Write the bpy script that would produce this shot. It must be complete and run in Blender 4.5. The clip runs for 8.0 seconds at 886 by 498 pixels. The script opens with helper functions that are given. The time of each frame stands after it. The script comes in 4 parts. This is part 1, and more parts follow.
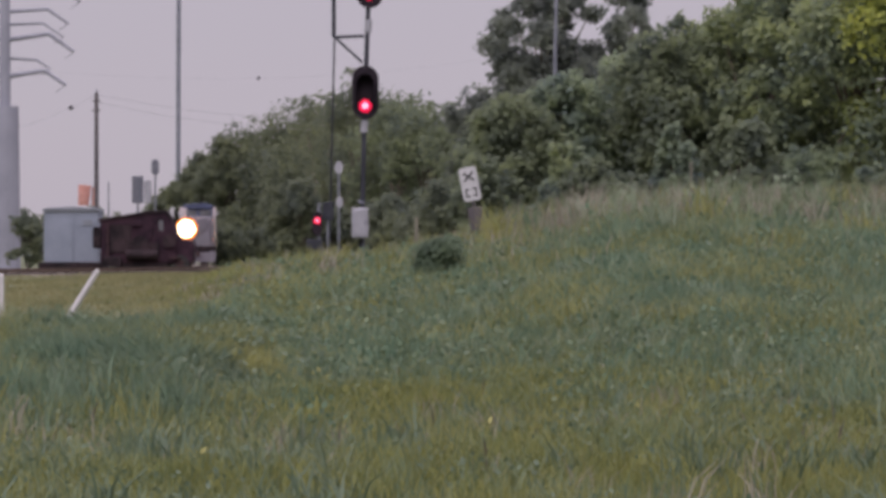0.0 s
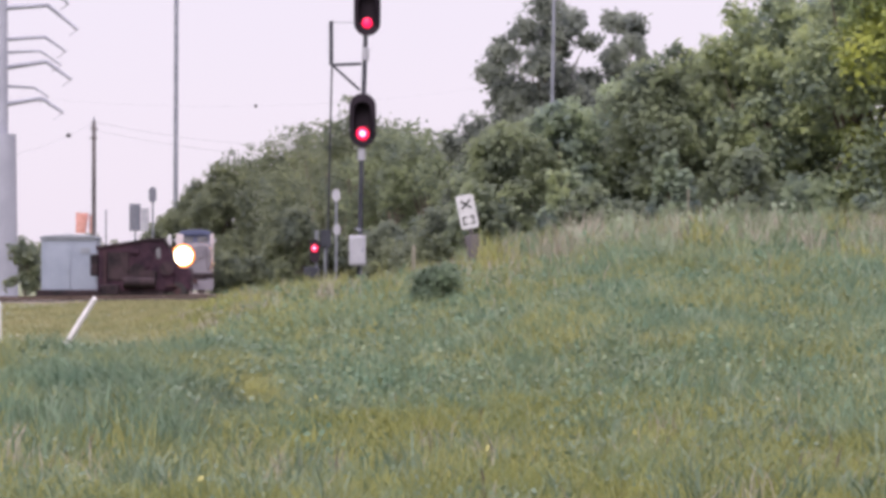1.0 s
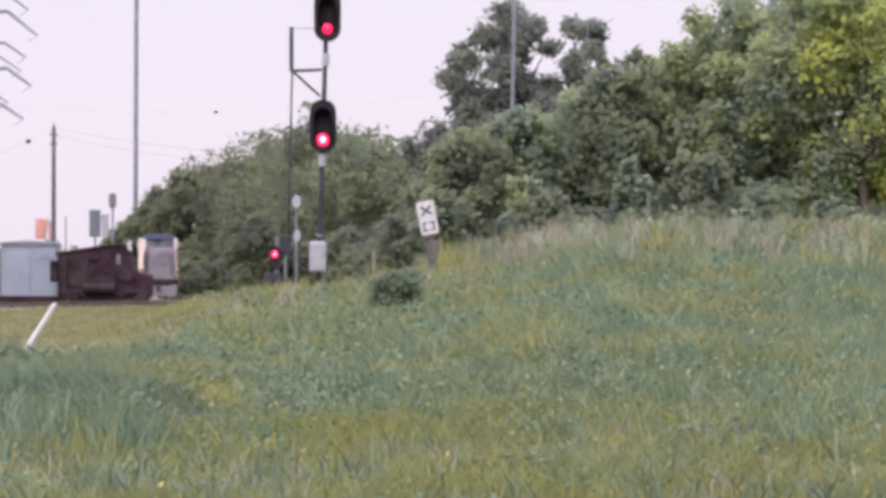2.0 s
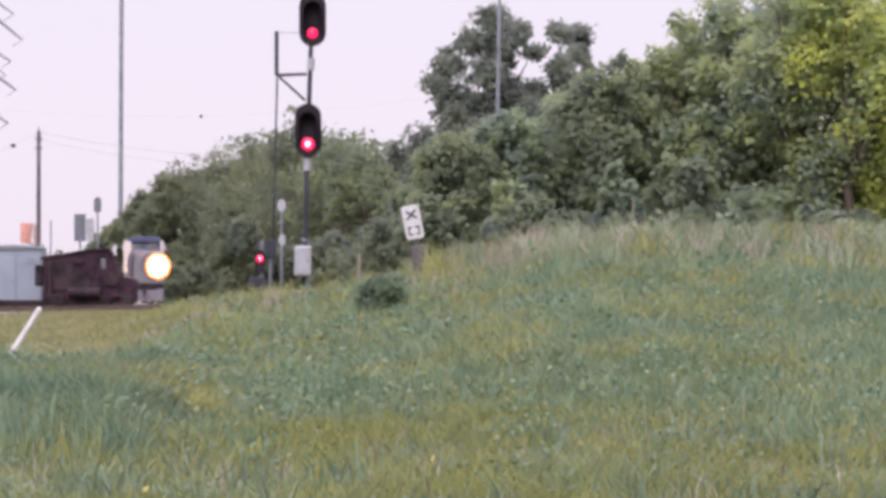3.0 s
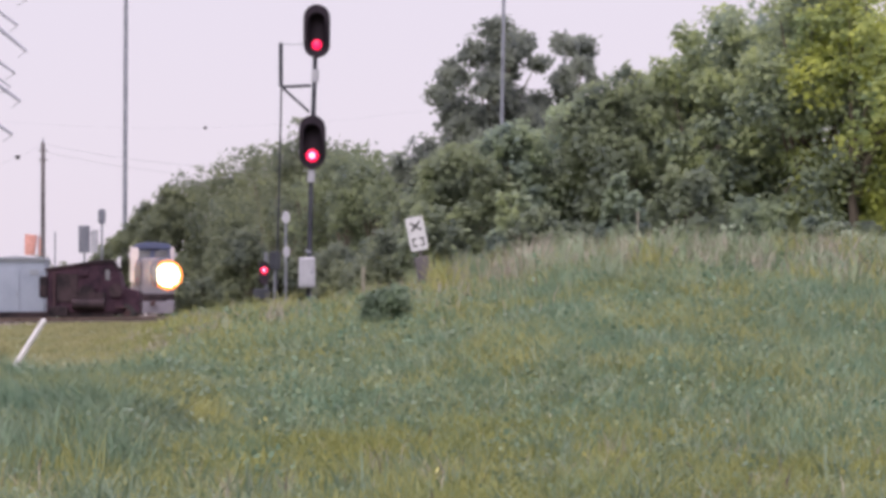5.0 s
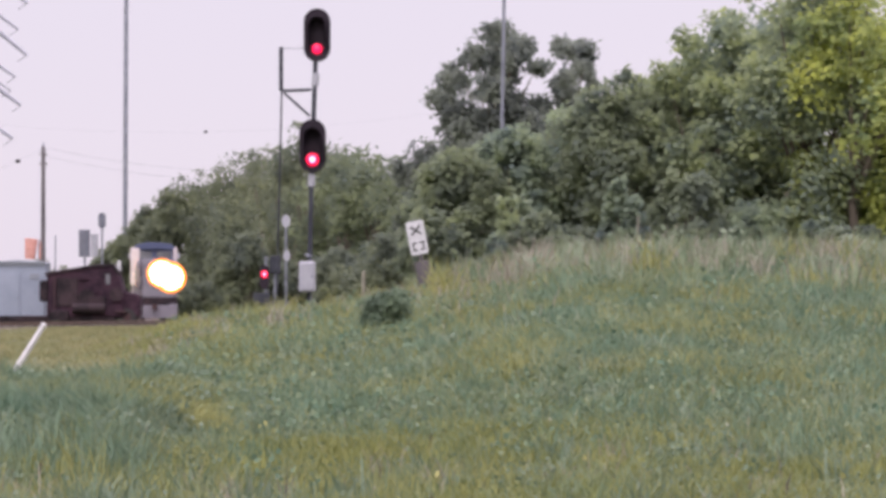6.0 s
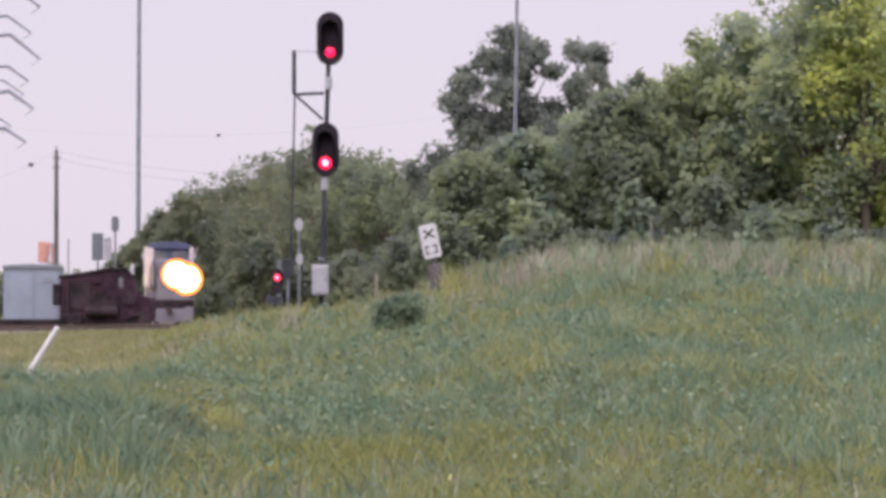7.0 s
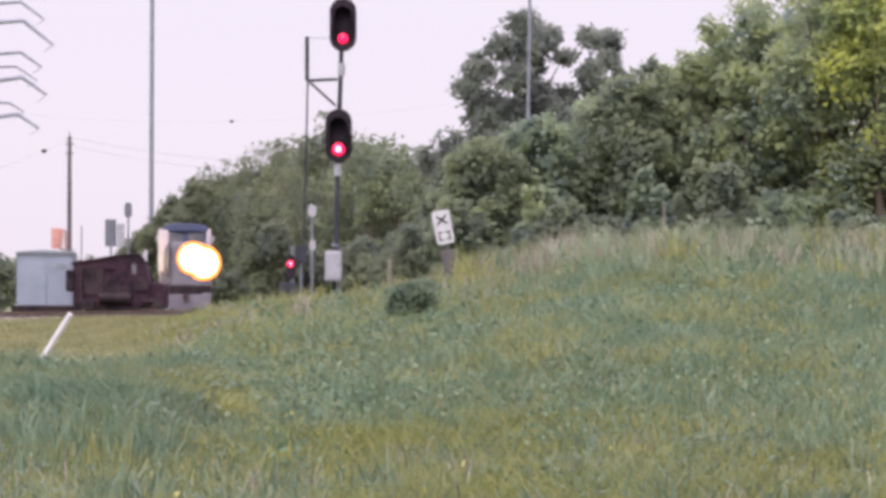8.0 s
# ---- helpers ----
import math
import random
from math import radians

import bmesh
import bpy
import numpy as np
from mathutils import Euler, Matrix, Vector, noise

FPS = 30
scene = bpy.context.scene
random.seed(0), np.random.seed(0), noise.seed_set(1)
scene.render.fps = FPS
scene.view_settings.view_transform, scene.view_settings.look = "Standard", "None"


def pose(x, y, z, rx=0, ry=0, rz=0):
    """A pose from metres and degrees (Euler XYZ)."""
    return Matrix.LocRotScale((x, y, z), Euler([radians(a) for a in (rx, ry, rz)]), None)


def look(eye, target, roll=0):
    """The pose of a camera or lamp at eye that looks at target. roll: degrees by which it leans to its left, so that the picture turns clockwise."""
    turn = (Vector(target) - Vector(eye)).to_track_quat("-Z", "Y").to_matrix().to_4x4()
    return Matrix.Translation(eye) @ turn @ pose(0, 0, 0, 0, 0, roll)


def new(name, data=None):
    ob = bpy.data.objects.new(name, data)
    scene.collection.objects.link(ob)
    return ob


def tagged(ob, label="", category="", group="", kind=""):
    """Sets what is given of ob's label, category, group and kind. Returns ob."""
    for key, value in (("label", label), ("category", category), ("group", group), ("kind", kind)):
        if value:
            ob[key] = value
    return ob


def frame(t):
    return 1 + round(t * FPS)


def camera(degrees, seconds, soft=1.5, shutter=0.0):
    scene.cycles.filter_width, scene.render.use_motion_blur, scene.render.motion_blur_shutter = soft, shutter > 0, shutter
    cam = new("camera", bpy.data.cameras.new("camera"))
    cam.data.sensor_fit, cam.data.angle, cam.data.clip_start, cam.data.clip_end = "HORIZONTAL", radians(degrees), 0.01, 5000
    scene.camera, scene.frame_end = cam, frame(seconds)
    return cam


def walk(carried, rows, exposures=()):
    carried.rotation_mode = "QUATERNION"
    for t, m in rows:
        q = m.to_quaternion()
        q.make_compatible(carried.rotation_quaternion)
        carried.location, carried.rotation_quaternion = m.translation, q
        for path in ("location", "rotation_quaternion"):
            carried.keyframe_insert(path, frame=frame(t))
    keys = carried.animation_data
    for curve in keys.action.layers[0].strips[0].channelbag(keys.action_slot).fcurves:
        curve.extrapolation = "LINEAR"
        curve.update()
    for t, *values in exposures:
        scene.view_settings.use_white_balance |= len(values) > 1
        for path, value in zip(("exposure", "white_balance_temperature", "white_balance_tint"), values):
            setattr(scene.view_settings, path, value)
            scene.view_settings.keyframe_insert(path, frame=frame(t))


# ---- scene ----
MIL = 1 / 6400.0          # one angular step of the plan
EYE = 1.6                 # height of the camera over the meadow's foot
cam = camera(2 * math.degrees(math.atan(784 * MIL)), 8.0, soft=3.8, shutter=0.4)


def swing(t, right, up):
    """A row of the camera's path: it stands still and only pans and tilts, in steps of MIL."""
    return t, pose(0, 0, EYE, 90 + math.degrees(math.atan(up * MIL)), 0, -math.degrees(math.atan(right * MIL)))


walk(cam, [swing(t, -dx, 59 + dy) for t, dx, dy in (
    (0.0, 4.6, -49.0), (0.1, -3.5, -34.0), (0.2, -11.5, -21.0), (0.3, -15.5, -10.5), (0.4, -14.0, -1.0), (0.5, -12.2, 3.0), (0.7, -4.5, 5.0),
    (0.8, -2.5, 2.5), (1.0, 0.0, 0.0), (1.2, -5.5, 2.0), (1.3, -10.5, 3.5), (1.5, -24.5, 6.1), (1.7, -41.0, 8.0), (1.8, -50.0, 9.0), (2.0, -70.4, 10.7),
    (2.2, -83.6, 20.0), (3.3, -97.0, 15.5), (3.5, -93.4, 9.2), (4.0, -90.3, -1.6), (4.2, -89.8, 9.0), (4.5, -91.8, 21.4), (4.7, -91.0, 29.5), (5.8, -86.5, 46.0),
    (6.0, -88.8, 45.9), (6.5, -75.0, 49.0), (7.0, -65.8, 52.0), (7.5, -53.6, 44.4), (7.8, -47.0, 30.0), (8.0, -42.8, 27.5))],
     exposures=((0.0, -0.78), (0.3, -0.8), (0.5, -0.66), (0.7, -0.22), (0.9, 0.08), (1.5, 0.14), (2.2, 0.1), (3.5, 0.16), (4.0, 0.26), (4.5, -0.03), (6.0, -0.02), (7.0, -0.08), (7.5, -0.02), (8.0, 0.12)))

# ---- world and sun: the evening under thin, even cloud ----
world = bpy.data.worlds.new("evening_sky")
scene.world = world
world.use_nodes = True
wn, wl = world.node_tree.nodes, world.node_tree.links
bg = wn["Background"]
sky = wn.new("ShaderNodeTexSky")
sky.sky_type = 'NISHITA'
sky.sun_disc = False
sky.sun_elevation, sky.sun_rotation = radians(38), radians(196)
coord = wn.new("ShaderNodeTexCoord")
sep = wn.new("ShaderNodeSeparateXYZ")
wl.new(coord.outputs["Generated"], sep.inputs[0])
rise = wn.new("ShaderNodeMapRange")          # an overcast sky is brighter overhead than low down
rise.inputs["From Min"].default_value, rise.inputs["From Max"].default_value = 0.12, 1.0
rise.inputs["To Min"].default_value, rise.inputs["To Max"].default_value = 1.0, 5.2
wl.new(sep.outputs["Z"], rise.inputs["Value"])
cloud = wn.new("ShaderNodeVectorMath")
cloud.operation = 'SCALE'
cloud.inputs[0].default_value = (0.775, 0.686, 0.808)
wl.new(rise.outputs["Result"], cloud.inputs["Scale"])
haze = wn.new("ShaderNodeVectorMath")
haze.operation = 'SCALE'
haze.inputs["Scale"].default_value = 0.012
wl.new(sky.outputs["Color"], haze.inputs[0])
total = wn.new("ShaderNodeVectorMath")
total.operation = 'ADD'
wl.new(cloud.outputs[0], total.inputs[0])
wl.new(haze.outputs[0], total.inputs[1])
wl.new(total.outputs[0], bg.inputs["Color"])
bg.inputs["Strength"].default_value = 1.0
sun = new("sun", bpy.data.lights.new("sun", 'SUN'))
sun.data.energy, sun.data.angle, sun.data.color = 1.8, radians(30), (1.0, 0.94, 0.93)
sun.matrix_world = look((-30, -45, 85), (0, 60, 0))


# ---- materials ----
def material(name, low, high, rough=0.7, metal=0.0, scale=4.0, fine=60.0, bump=0.15, island=0.0, spread=0.5, spec=0.5, glow=0.0, stretch=(1, 1, 1), through_light=0.0):
    """A surface between two base colours: broad patches, fine grain, relief, and a shift of tone from piece to piece."""
    m = bpy.data.materials.new(name)
    m.use_nodes = True
    n, k = m.node_tree.nodes, m.node_tree.links
    b = n["Principled BSDF"]
    co = n.new("ShaderNodeTexCoord")
    mp = n.new("ShaderNodeMapping")
    mp.inputs["Scale"].default_value = stretch
    k.new(co.outputs["Object"], mp.inputs["Vector"])
    big, small = n.new("ShaderNodeTexNoise"), n.new("ShaderNodeTexNoise")
    for tex, s, det in ((big, scale, 4.0), (small, fine, 3.0)):
        tex.inputs["Scale"].default_value, tex.inputs["Detail"].default_value = s, det
        k.new(mp.outputs[0], tex.inputs["Vector"])
    mix = n.new("ShaderNodeMath")
    mix.operation = 'MULTIPLY_ADD'
    k.new(small.outputs["Fac"], mix.inputs[0])
    mix.inputs[1].default_value = 0.45
    k.new(big.outputs["Fac"], mix.inputs[2])
    rng = n.new("ShaderNodeMapRange")
    rng.inputs["From Min"].default_value, rng.inputs["From Max"].default_value = 0.725 - spread / 2, 0.725 + spread / 2
    k.new(mix.outputs[0], rng.inputs["Value"])
    fac = rng.outputs["Result"]
    if island:
        geo = n.new("ShaderNodeNewGeometry")
        mad = n.new("ShaderNodeMath")
        mad.operation = 'MULTIPLY_ADD'
        k.new(geo.outputs["Random Per Island"], mad.inputs[0])
        mad.inputs[1].default_value = island
        off = n.new("ShaderNodeMath")
        off.operation = 'SUBTRACT'
        k.new(fac, off.inputs[0])
        off.inputs[1].default_value = island / 2
        k.new(off.outputs[0], mad.inputs[2])
        mad.use_clamp = True
        fac = mad.outputs[0]
    ramp = n.new("ShaderNodeMix")
    ramp.data_type = 'RGBA'
    ramp.inputs["A"].default_value, ramp.inputs["B"].default_value = (*low, 1), (*high, 1)
    k.new(fac, ramp.inputs["Factor"])
    k.new(ramp.outputs["Result"], b.inputs["Base Color"])
    b.inputs["Roughness"].default_value, b.inputs["Metallic"].default_value = rough, metal
    b.inputs["Specular IOR Level"].default_value = spec
    if bump:
        bp = n.new("ShaderNodeBump")
        bp.inputs["Strength"].default_value, bp.inputs["Distance"].default_value = bump, 0.02
        k.new(mix.outputs[0], bp.inputs["Height"])
        k.new(bp.outputs["Normal"], b.inputs["Normal"])
    if glow:
        b.inputs["Emission Color"].default_value = (*high, 1)
        b.inputs["Emission Strength"].default_value = glow
    if through_light:
        tr = n.new("ShaderNodeBsdfTranslucent")
        k.new(ramp.outputs["Result"], tr.inputs["Color"])
        ms = n.new("ShaderNodeMixShader")
        ms.inputs["Fac"].default_value = through_light
        k.new(b.outputs[0], ms.inputs[1])
        k.new(tr.outputs[0], ms.inputs[2])
        k.new(ms.outputs[0], n["Material Output"].inputs["Surface"])
    return m


EARTH = material("meadow_soil", (0.05, 0.06, 0.025), (0.10, 0.12, 0.05), 0.95, scale=0.4, fine=9, bump=0.4)
GRASS_FRONT = material("mixed_short_grass", (0.0928, 0.117, 0.0428), (0.208, 0.211, 0.065), 0.8, spec=0.2, scale=1.1, fine=4, bump=0, island=0.10, spread=0.34, through_light=0.25)
GRASS_TALL = material("tall_blue_green_grass", (0.0765, 0.131, 0.0858), (0.153, 0.213, 0.135), 0.8, spec=0.2, scale=1.2, fine=4, bump=0, island=0.10, spread=0.34, through_light=0.25)
GRASS_SLOPE = material("bank_grass", (0.09, 0.137, 0.0818), (0.205, 0.242, 0.143), 0.8, spec=0.2, scale=0.9, fine=4, bump=0, island=0.10, spread=0.34, through_light=0.25)
GRASS_LAWN = material("mown_lawn_grass", (0.138, 0.156, 0.0586), (0.26, 0.257, 0.0942), 0.8, spec=0.2, scale=0.7, fine=4, bump=0, island=0.10, spread=0.34, through_light=0.25)
GRASS_MOWN = material("dull_mown_grass", (0.122, 0.135, 0.06), (0.255, 0.233, 0.118), 0.8, spec=0.2, scale=0.9, fine=4, bump=0, island=0.10, spread=0.34, through_light=0.25)
GRASS_DEEP = material("dark_weed", (0.066, 0.106, 0.066), (0.125, 0.167, 0.102), 0.65, scale=0.5, fine=3, bump=0, island=0.3, through_light=0.25)
GRASS_PALE = material("pale_weed", (0.15, 0.195, 0.12), (0.24, 0.28, 0.19), 0.7, scale=0.5, fine=3, bump=0, island=0.3, through_light=0.25)
GRASS_FLECK = material("bleached_leaf", (0.24, 0.25, 0.17), (0.40, 0.39, 0.28), 0.7, scale=2, fine=8, bump=0, island=0.5, through_light=0.2)
STUMP = material("weathered_grey_timber", (0.12, 0.115, 0.085), (0.21, 0.195, 0.15), 0.9, scale=4, fine=40)
GRASS_DRY = material("dry_seed_grass", (0.175, 0.162, 0.119), (0.306, 0.281, 0.221), 0.85, scale=0.6, fine=4, bump=0, island=0.6, through_light=0.2)
FLOWER = material("yellow_petal", (0.30, 0.29, 0.10), (0.40, 0.37, 0.12), 0.6, bump=0)
# Low colours of the wood's leaves are lifted to imitate haze.
LEAF_NEAR = material("leaf_fresh", (0.15, 0.196, 0.189), (0.28, 0.332, 0.182), 0.9, spec=0.15, scale=1.1, fine=4, bump=0, island=0.12, spread=0.40, through_light=0.58)
LEAF_YELLOW = material("leaf_yellow_green", (0.19, 0.25, 0.14), (0.48, 0.51, 0.12), 0.9, spec=0.15, scale=0.9, fine=3.5, bump=0, island=0.12, spread=0.40, through_light=0.58)
# LEAF_NEAR and LEAF_MID patches also imitate bluish shade and yellow-green lit leaves.
LEAF_MID = material("leaf_olive", (0.17, 0.216, 0.194), (0.35, 0.396, 0.182), 0.9, spec=0.15, scale=1.0, fine=4, bump=0, island=0.12, spread=0.40, through_light=0.58)
LEAF_DARK = material("leaf_dark", (0.125, 0.153, 0.13), (0.24, 0.277, 0.145), 0.9, spec=0.15, scale=0.9, fine=4, bump=0, island=0.12, spread=0.40, through_light=0.58)
LEAF_HIGH = material("leaf_high", (0.15, 0.172, 0.165), (0.235, 0.26, 0.20), 0.9, spec=0.15, scale=1.1, fine=4, bump=0, island=0.12, spread=0.40, through_light=0.58)
LEAF_BUSH = material("leaf_bush", (0.09, 0.132, 0.09), (0.184, 0.246, 0.144), 0.7, scale=2.0, fine=8, bump=0, island=0.3, through_light=0.5)
LEAF_FAR = material("leaf_far", (0.116, 0.138, 0.116), (0.207, 0.23, 0.124), 0.9, spec=0.15, scale=0.5, fine=2.2, bump=0, island=0.12, spread=0.40, through_light=0.58)
BARK = material("bark", (0.06, 0.05, 0.04), (0.16, 0.13, 0.10), 0.9, scale=6, fine=40, bump=0.6, stretch=(1, 1, 0.2))
BLACK = material("signal_black_paint", (0.012, 0.009, 0.013), (0.030, 0.022, 0.030), 0.8, scale=3, fine=30, bump=0.1, spec=0.15)
STEEL = material("galvanised_steel", (0.14, 0.15, 0.18), (0.26, 0.27, 0.31), 0.55, 0.6, scale=2, fine=30, bump=0.08)
MAST = material("weathered_mast_paint", (0.022, 0.024, 0.031), (0.050, 0.052, 0.064), 0.7, scale=3, fine=30, bump=0.1, spec=0.15)
FAR_PLATE = material("weathered_plate_paint", (0.09, 0.095, 0.12), (0.15, 0.155, 0.185), 0.6, 0.2, scale=3, fine=20, bump=0.08)
TOWER = material("tower_steel", (0.20, 0.205, 0.24), (0.28, 0.285, 0.33), 0.7, scale=0.6, fine=10, bump=0.05)
ALU = material("aluminium_paint", (0.22, 0.22, 0.245), (0.33, 0.33, 0.36), 0.5, 0.1, scale=3, fine=25, bump=0.08)
SHED = material("bungalow_sheet_metal", (0.165, 0.188, 0.235), (0.225, 0.25, 0.305), 0.65, 0.0, scale=0.9, fine=14, bump=0.08)
SHED_ROOF = material("bungalow_roof_metal", (0.15, 0.165, 0.19), (0.22, 0.235, 0.265), 0.7, scale=1.2, fine=14)
WHITE = material("white_plate_paint", (0.34, 0.34, 0.35), (0.50, 0.50, 0.50), 0.5, scale=3, fine=30, bump=0.05)
INK = material("faded_sign_ink", (0.05, 0.05, 0.05), (0.11, 0.11, 0.11), 0.7, bump=0)
POST = material("white_post_paint", (0.36, 0.355, 0.35), (0.52, 0.51, 0.50), 0.6, scale=5, fine=40)
WOOD = material("creosoted_pole_wood", (0.05, 0.045, 0.05), (0.13, 0.115, 0.12), 0.9, scale=2, fine=30, bump=0.4, stretch=(1, 1, 0.1))
MAROON = material("rusted_maroon_paint", (0.018, 0.011, 0.017), (0.052, 0.027, 0.038), 0.95, scale=1.6, fine=7, bump=0.5, spread=0.4, spec=0.15)
MAROON_DARK = material("greasy_dark_metal", (0.010, 0.008, 0.010), (0.045, 0.030, 0.034), 0.7, 0.2, scale=1.5, fine=12, bump=0.5, spread=0.35, spec=0.15)
RUST = material("rust_brown", (0.038, 0.024, 0.026), (0.080, 0.046, 0.046), 0.85, scale=2.5, fine=25, bump=0.5, spec=0.15)
DULL_GLASS = material("dusty_window", (0.05, 0.05, 0.055), (0.14, 0.14, 0.15), 0.25, scale=2, bump=0)
TYRE = material("tyre_rubber", (0.012, 0.012, 0.012), (0.03, 0.028, 0.027), 0.85, fine=40)
NOSE = material("locomotive_grey_paint", (0.10, 0.092, 0.11), (0.16, 0.145, 0.17), 0.55, scale=0.8, fine=10, bump=0.06)
NAVY = material("locomotive_navy_paint", (0.026, 0.034, 0.075), (0.048, 0.06, 0.12), 0.45, scale=0.8, fine=10, bump=0.06)
CREAM = material("locomotive_white_trim", (0.34, 0.29, 0.30), (0.48, 0.42, 0.43), 0.5, scale=1, fine=12, bump=0.05)
BALLAST = material("ballast_stone", (0.06, 0.05, 0.048), (0.24, 0.2, 0.18), 0.95, scale=3, fine=14, bump=0.9)
TIE = material("tie_wood", (0.04, 0.032, 0.028), (0.10, 0.08, 0.068), 0.9, scale=2, fine=25, bump=0.4)
RAIL = material("rail_steel", (0.10, 0.07, 0.055), (0.2, 0.15, 0.12), 0.5, 0.7, scale=2, fine=20)
ORANGE = material("orange_mesh_fabric", (0.58, 0.31, 0.26), (0.76, 0.45, 0.40), 0.7, scale=3, fine=25, through_light=0.4)
RED_GLASS = material("lit_red_lens", (0.6, 0.0, 0.03), (1.0, 0.010, 0.085), 0.3, glow=1.3, bump=0)
RED_HOT = material("lit_red_lamp", (1.0, 0.30, 0.45), (1.0, 0.34, 0.50), 0.3, glow=2.4, bump=0)
# Headlight glare given as emission: a white middle and an orange rim.
LAMP_GLARE = material("lit_headlight_and_glare", (1.0, 0.9, 0.6), (1.0, 0.88, 0.55), 0.3, glow=9.0, bump=0)
GLARE_RIM = material("headlight_glare_orange", (1.0, 0.30, 0.06), (1.0, 0.30, 0.06), 0.3, glow=1.1, bump=0)
CABLE = material("cable_aluminium", (0.30, 0.29, 0.32), (0.42, 0.41, 0.45), 0.6, 0.3, bump=0)


# ---- building helpers ----
def spot(a, b, d):
    """The place d metres north, a steps right of north and b steps above the eye."""
    return Vector((a * MIL * d, d, EYE + b * MIL * d))


CREST_A = (-1600, -784, -600, -484, -384, -144, -20, 66, 216, 316, 516, 784, 1000, 1700)
CREST_Z = (0.9, 0.62, 0.68, 0.88, 1.1, 1.24, 1.5, 1.7, 2.0, 2.2, 2.35, 2.2, 2.1, 1.2)


def smooth(v):
    v = np.clip(v, 0, 1)
    return v * v * (3 - 2 * v)


def ground_height(x, y):
    """The lie of the land: a flat meadow that rises to a low bank, and a plain behind it."""
    x, y = np.asarray(x, float), np.asarray(y, float)
    d = np.hypot(x, y)
    a = np.arctan2(x, np.maximum(y, 1e-6)) * 6400
    a = np.where(y > 0, a, 1700.0)
    crest = np.interp(a, CREST_A, CREST_Z)
    rise = smooth((d - 30) / 44)
    z = crest * rise
    plain = 0.82 - 0.27 * smooth((d - 175) / 25)
    z = z + (plain - z) * smooth((d - 80) / 60)
    z += 0.05 * np.sin(x * 0.55 + 0.4 * np.sin(y * 0.3)) * np.cos(y * 0.37 + 1.2) * smooth((d - 8) / 20) * (d < 400)
    return z


def gz(x, y):
    return float(ground_height(x, y))


def thing(name, at, label, category, group="", kind="", turn=0.0, lean=(0, 0)):
    ob = new(name)
    ob.matrix_world = Matrix.Translation(at) @ pose(0, 0, 0, lean[0], lean[1], turn)
    ob.empty_display_size = 0.2
    return tagged(ob, label, category, group, kind)


def part(name, bm, mat, parent, label="", at=None):
    """Links a bmesh as one mesh object under a thing or a part."""
    me = bpy.data.meshes.new(name)
    bm.normal_update()
    bm.to_mesh(me)
    bm.free()
    me.materials.append(mat)
    ob = new(name, me)
    ob.parent = parent
    if at is not None:
        ob.location = at
    return tagged(ob, label)


def box(size, at=(0, 0, 0), bevel=0.01, turn=None, bm=None):
    bm = bm or bmesh.new()
    m = Matrix.Translation(at) @ (turn or Matrix()) @ Matrix.Diagonal((*size, 1))
    got = bmesh.ops.create_cube(bm, size=1, matrix=m)
    if bevel:
        edges = list({e for v in got["verts"] for e in v.link_edges})
        bmesh.ops.bevel(bm, geom=edges, offset=bevel, segments=2, affect='EDGES', profile=0.6)
    return bm


def rod(p, q, r0, r1=None, seg=10, bm=None):
    """A tapered round bar from p to q."""
    bm = bm or bmesh.new()
    p, q = Vector(p), Vector(q)
    way = q - p
    m = Matrix.Translation((p + q) / 2) @ way.to_track_quat('Z', 'Y').to_matrix().to_4x4()
    bmesh.ops.create_cone(bm, cap_ends=True, segments=seg, radius1=r0, radius2=r0 if r1 is None else r1, depth=way.length, matrix=m)
    return bm


def plate(outline, depth, at=(0, 0, 0), turn=None, bm=None, bevel=0.0):
    """A flat piece cut to an outline in x and z, with a thickness along y."""
    bm = bm or bmesh.new()
    m = Matrix.Translation(at) @ (turn or Matrix())
    vs = [bm.verts.new(m @ Vector((x, -depth / 2, z))) for x, z in outline]
    f = bm.faces.new(vs)
    got = bmesh.ops.extrude_face_region(bm, geom=[f])
    push = (m.to_3x3() @ Vector((0, depth, 0)))
    bmesh.ops.translate(bm, vec=push, verts=[v for v in got["geom"] if isinstance(v, bmesh.types.BMVert)])
    bmesh.ops.recalc_face_normals(bm, faces=bm.faces)
    if bevel:
        bmesh.ops.bevel(bm, geom=list(bm.edges), offset=bevel, segments=1, affect='EDGES')
    return bm


def pill(w, h, n=10):
    """The outline of a plate with two round ends."""
    r = w / 2
    up = [(r * math.cos(i * math.pi / n), h / 2 - r + r * math.sin(i * math.pi / n)) for i in range(n + 1)]
    return up + [(-x, -z) for x, z in up]


def oval(w, h, n=20):
    return [(w / 2 * math.cos(2 * math.pi * i / n), h / 2 * math.sin(2 * math.pi * i / n)) for i in range(n)]


def from_arrays(name, verts, faces, mat):
    """One mesh object out of many small pieces with triangles in an array."""
    me = bpy.data.meshes.new(name)
    me.vertices.add(len(verts))
    me.vertices.foreach_set("co", np.ascontiguousarray(verts, np.float32).ravel())
    me.loops.add(faces.size)
    me.loops.foreach_set("vertex_index", np.ascontiguousarray(faces, np.int32).ravel())
    me.polygons.add(len(faces))
    me.polygons.foreach_set("loop_start", np.arange(0, faces.size, 3, dtype=np.int32))
    me.update(calc_edges=True)
    me.materials.append(mat)
    return new(name, me)


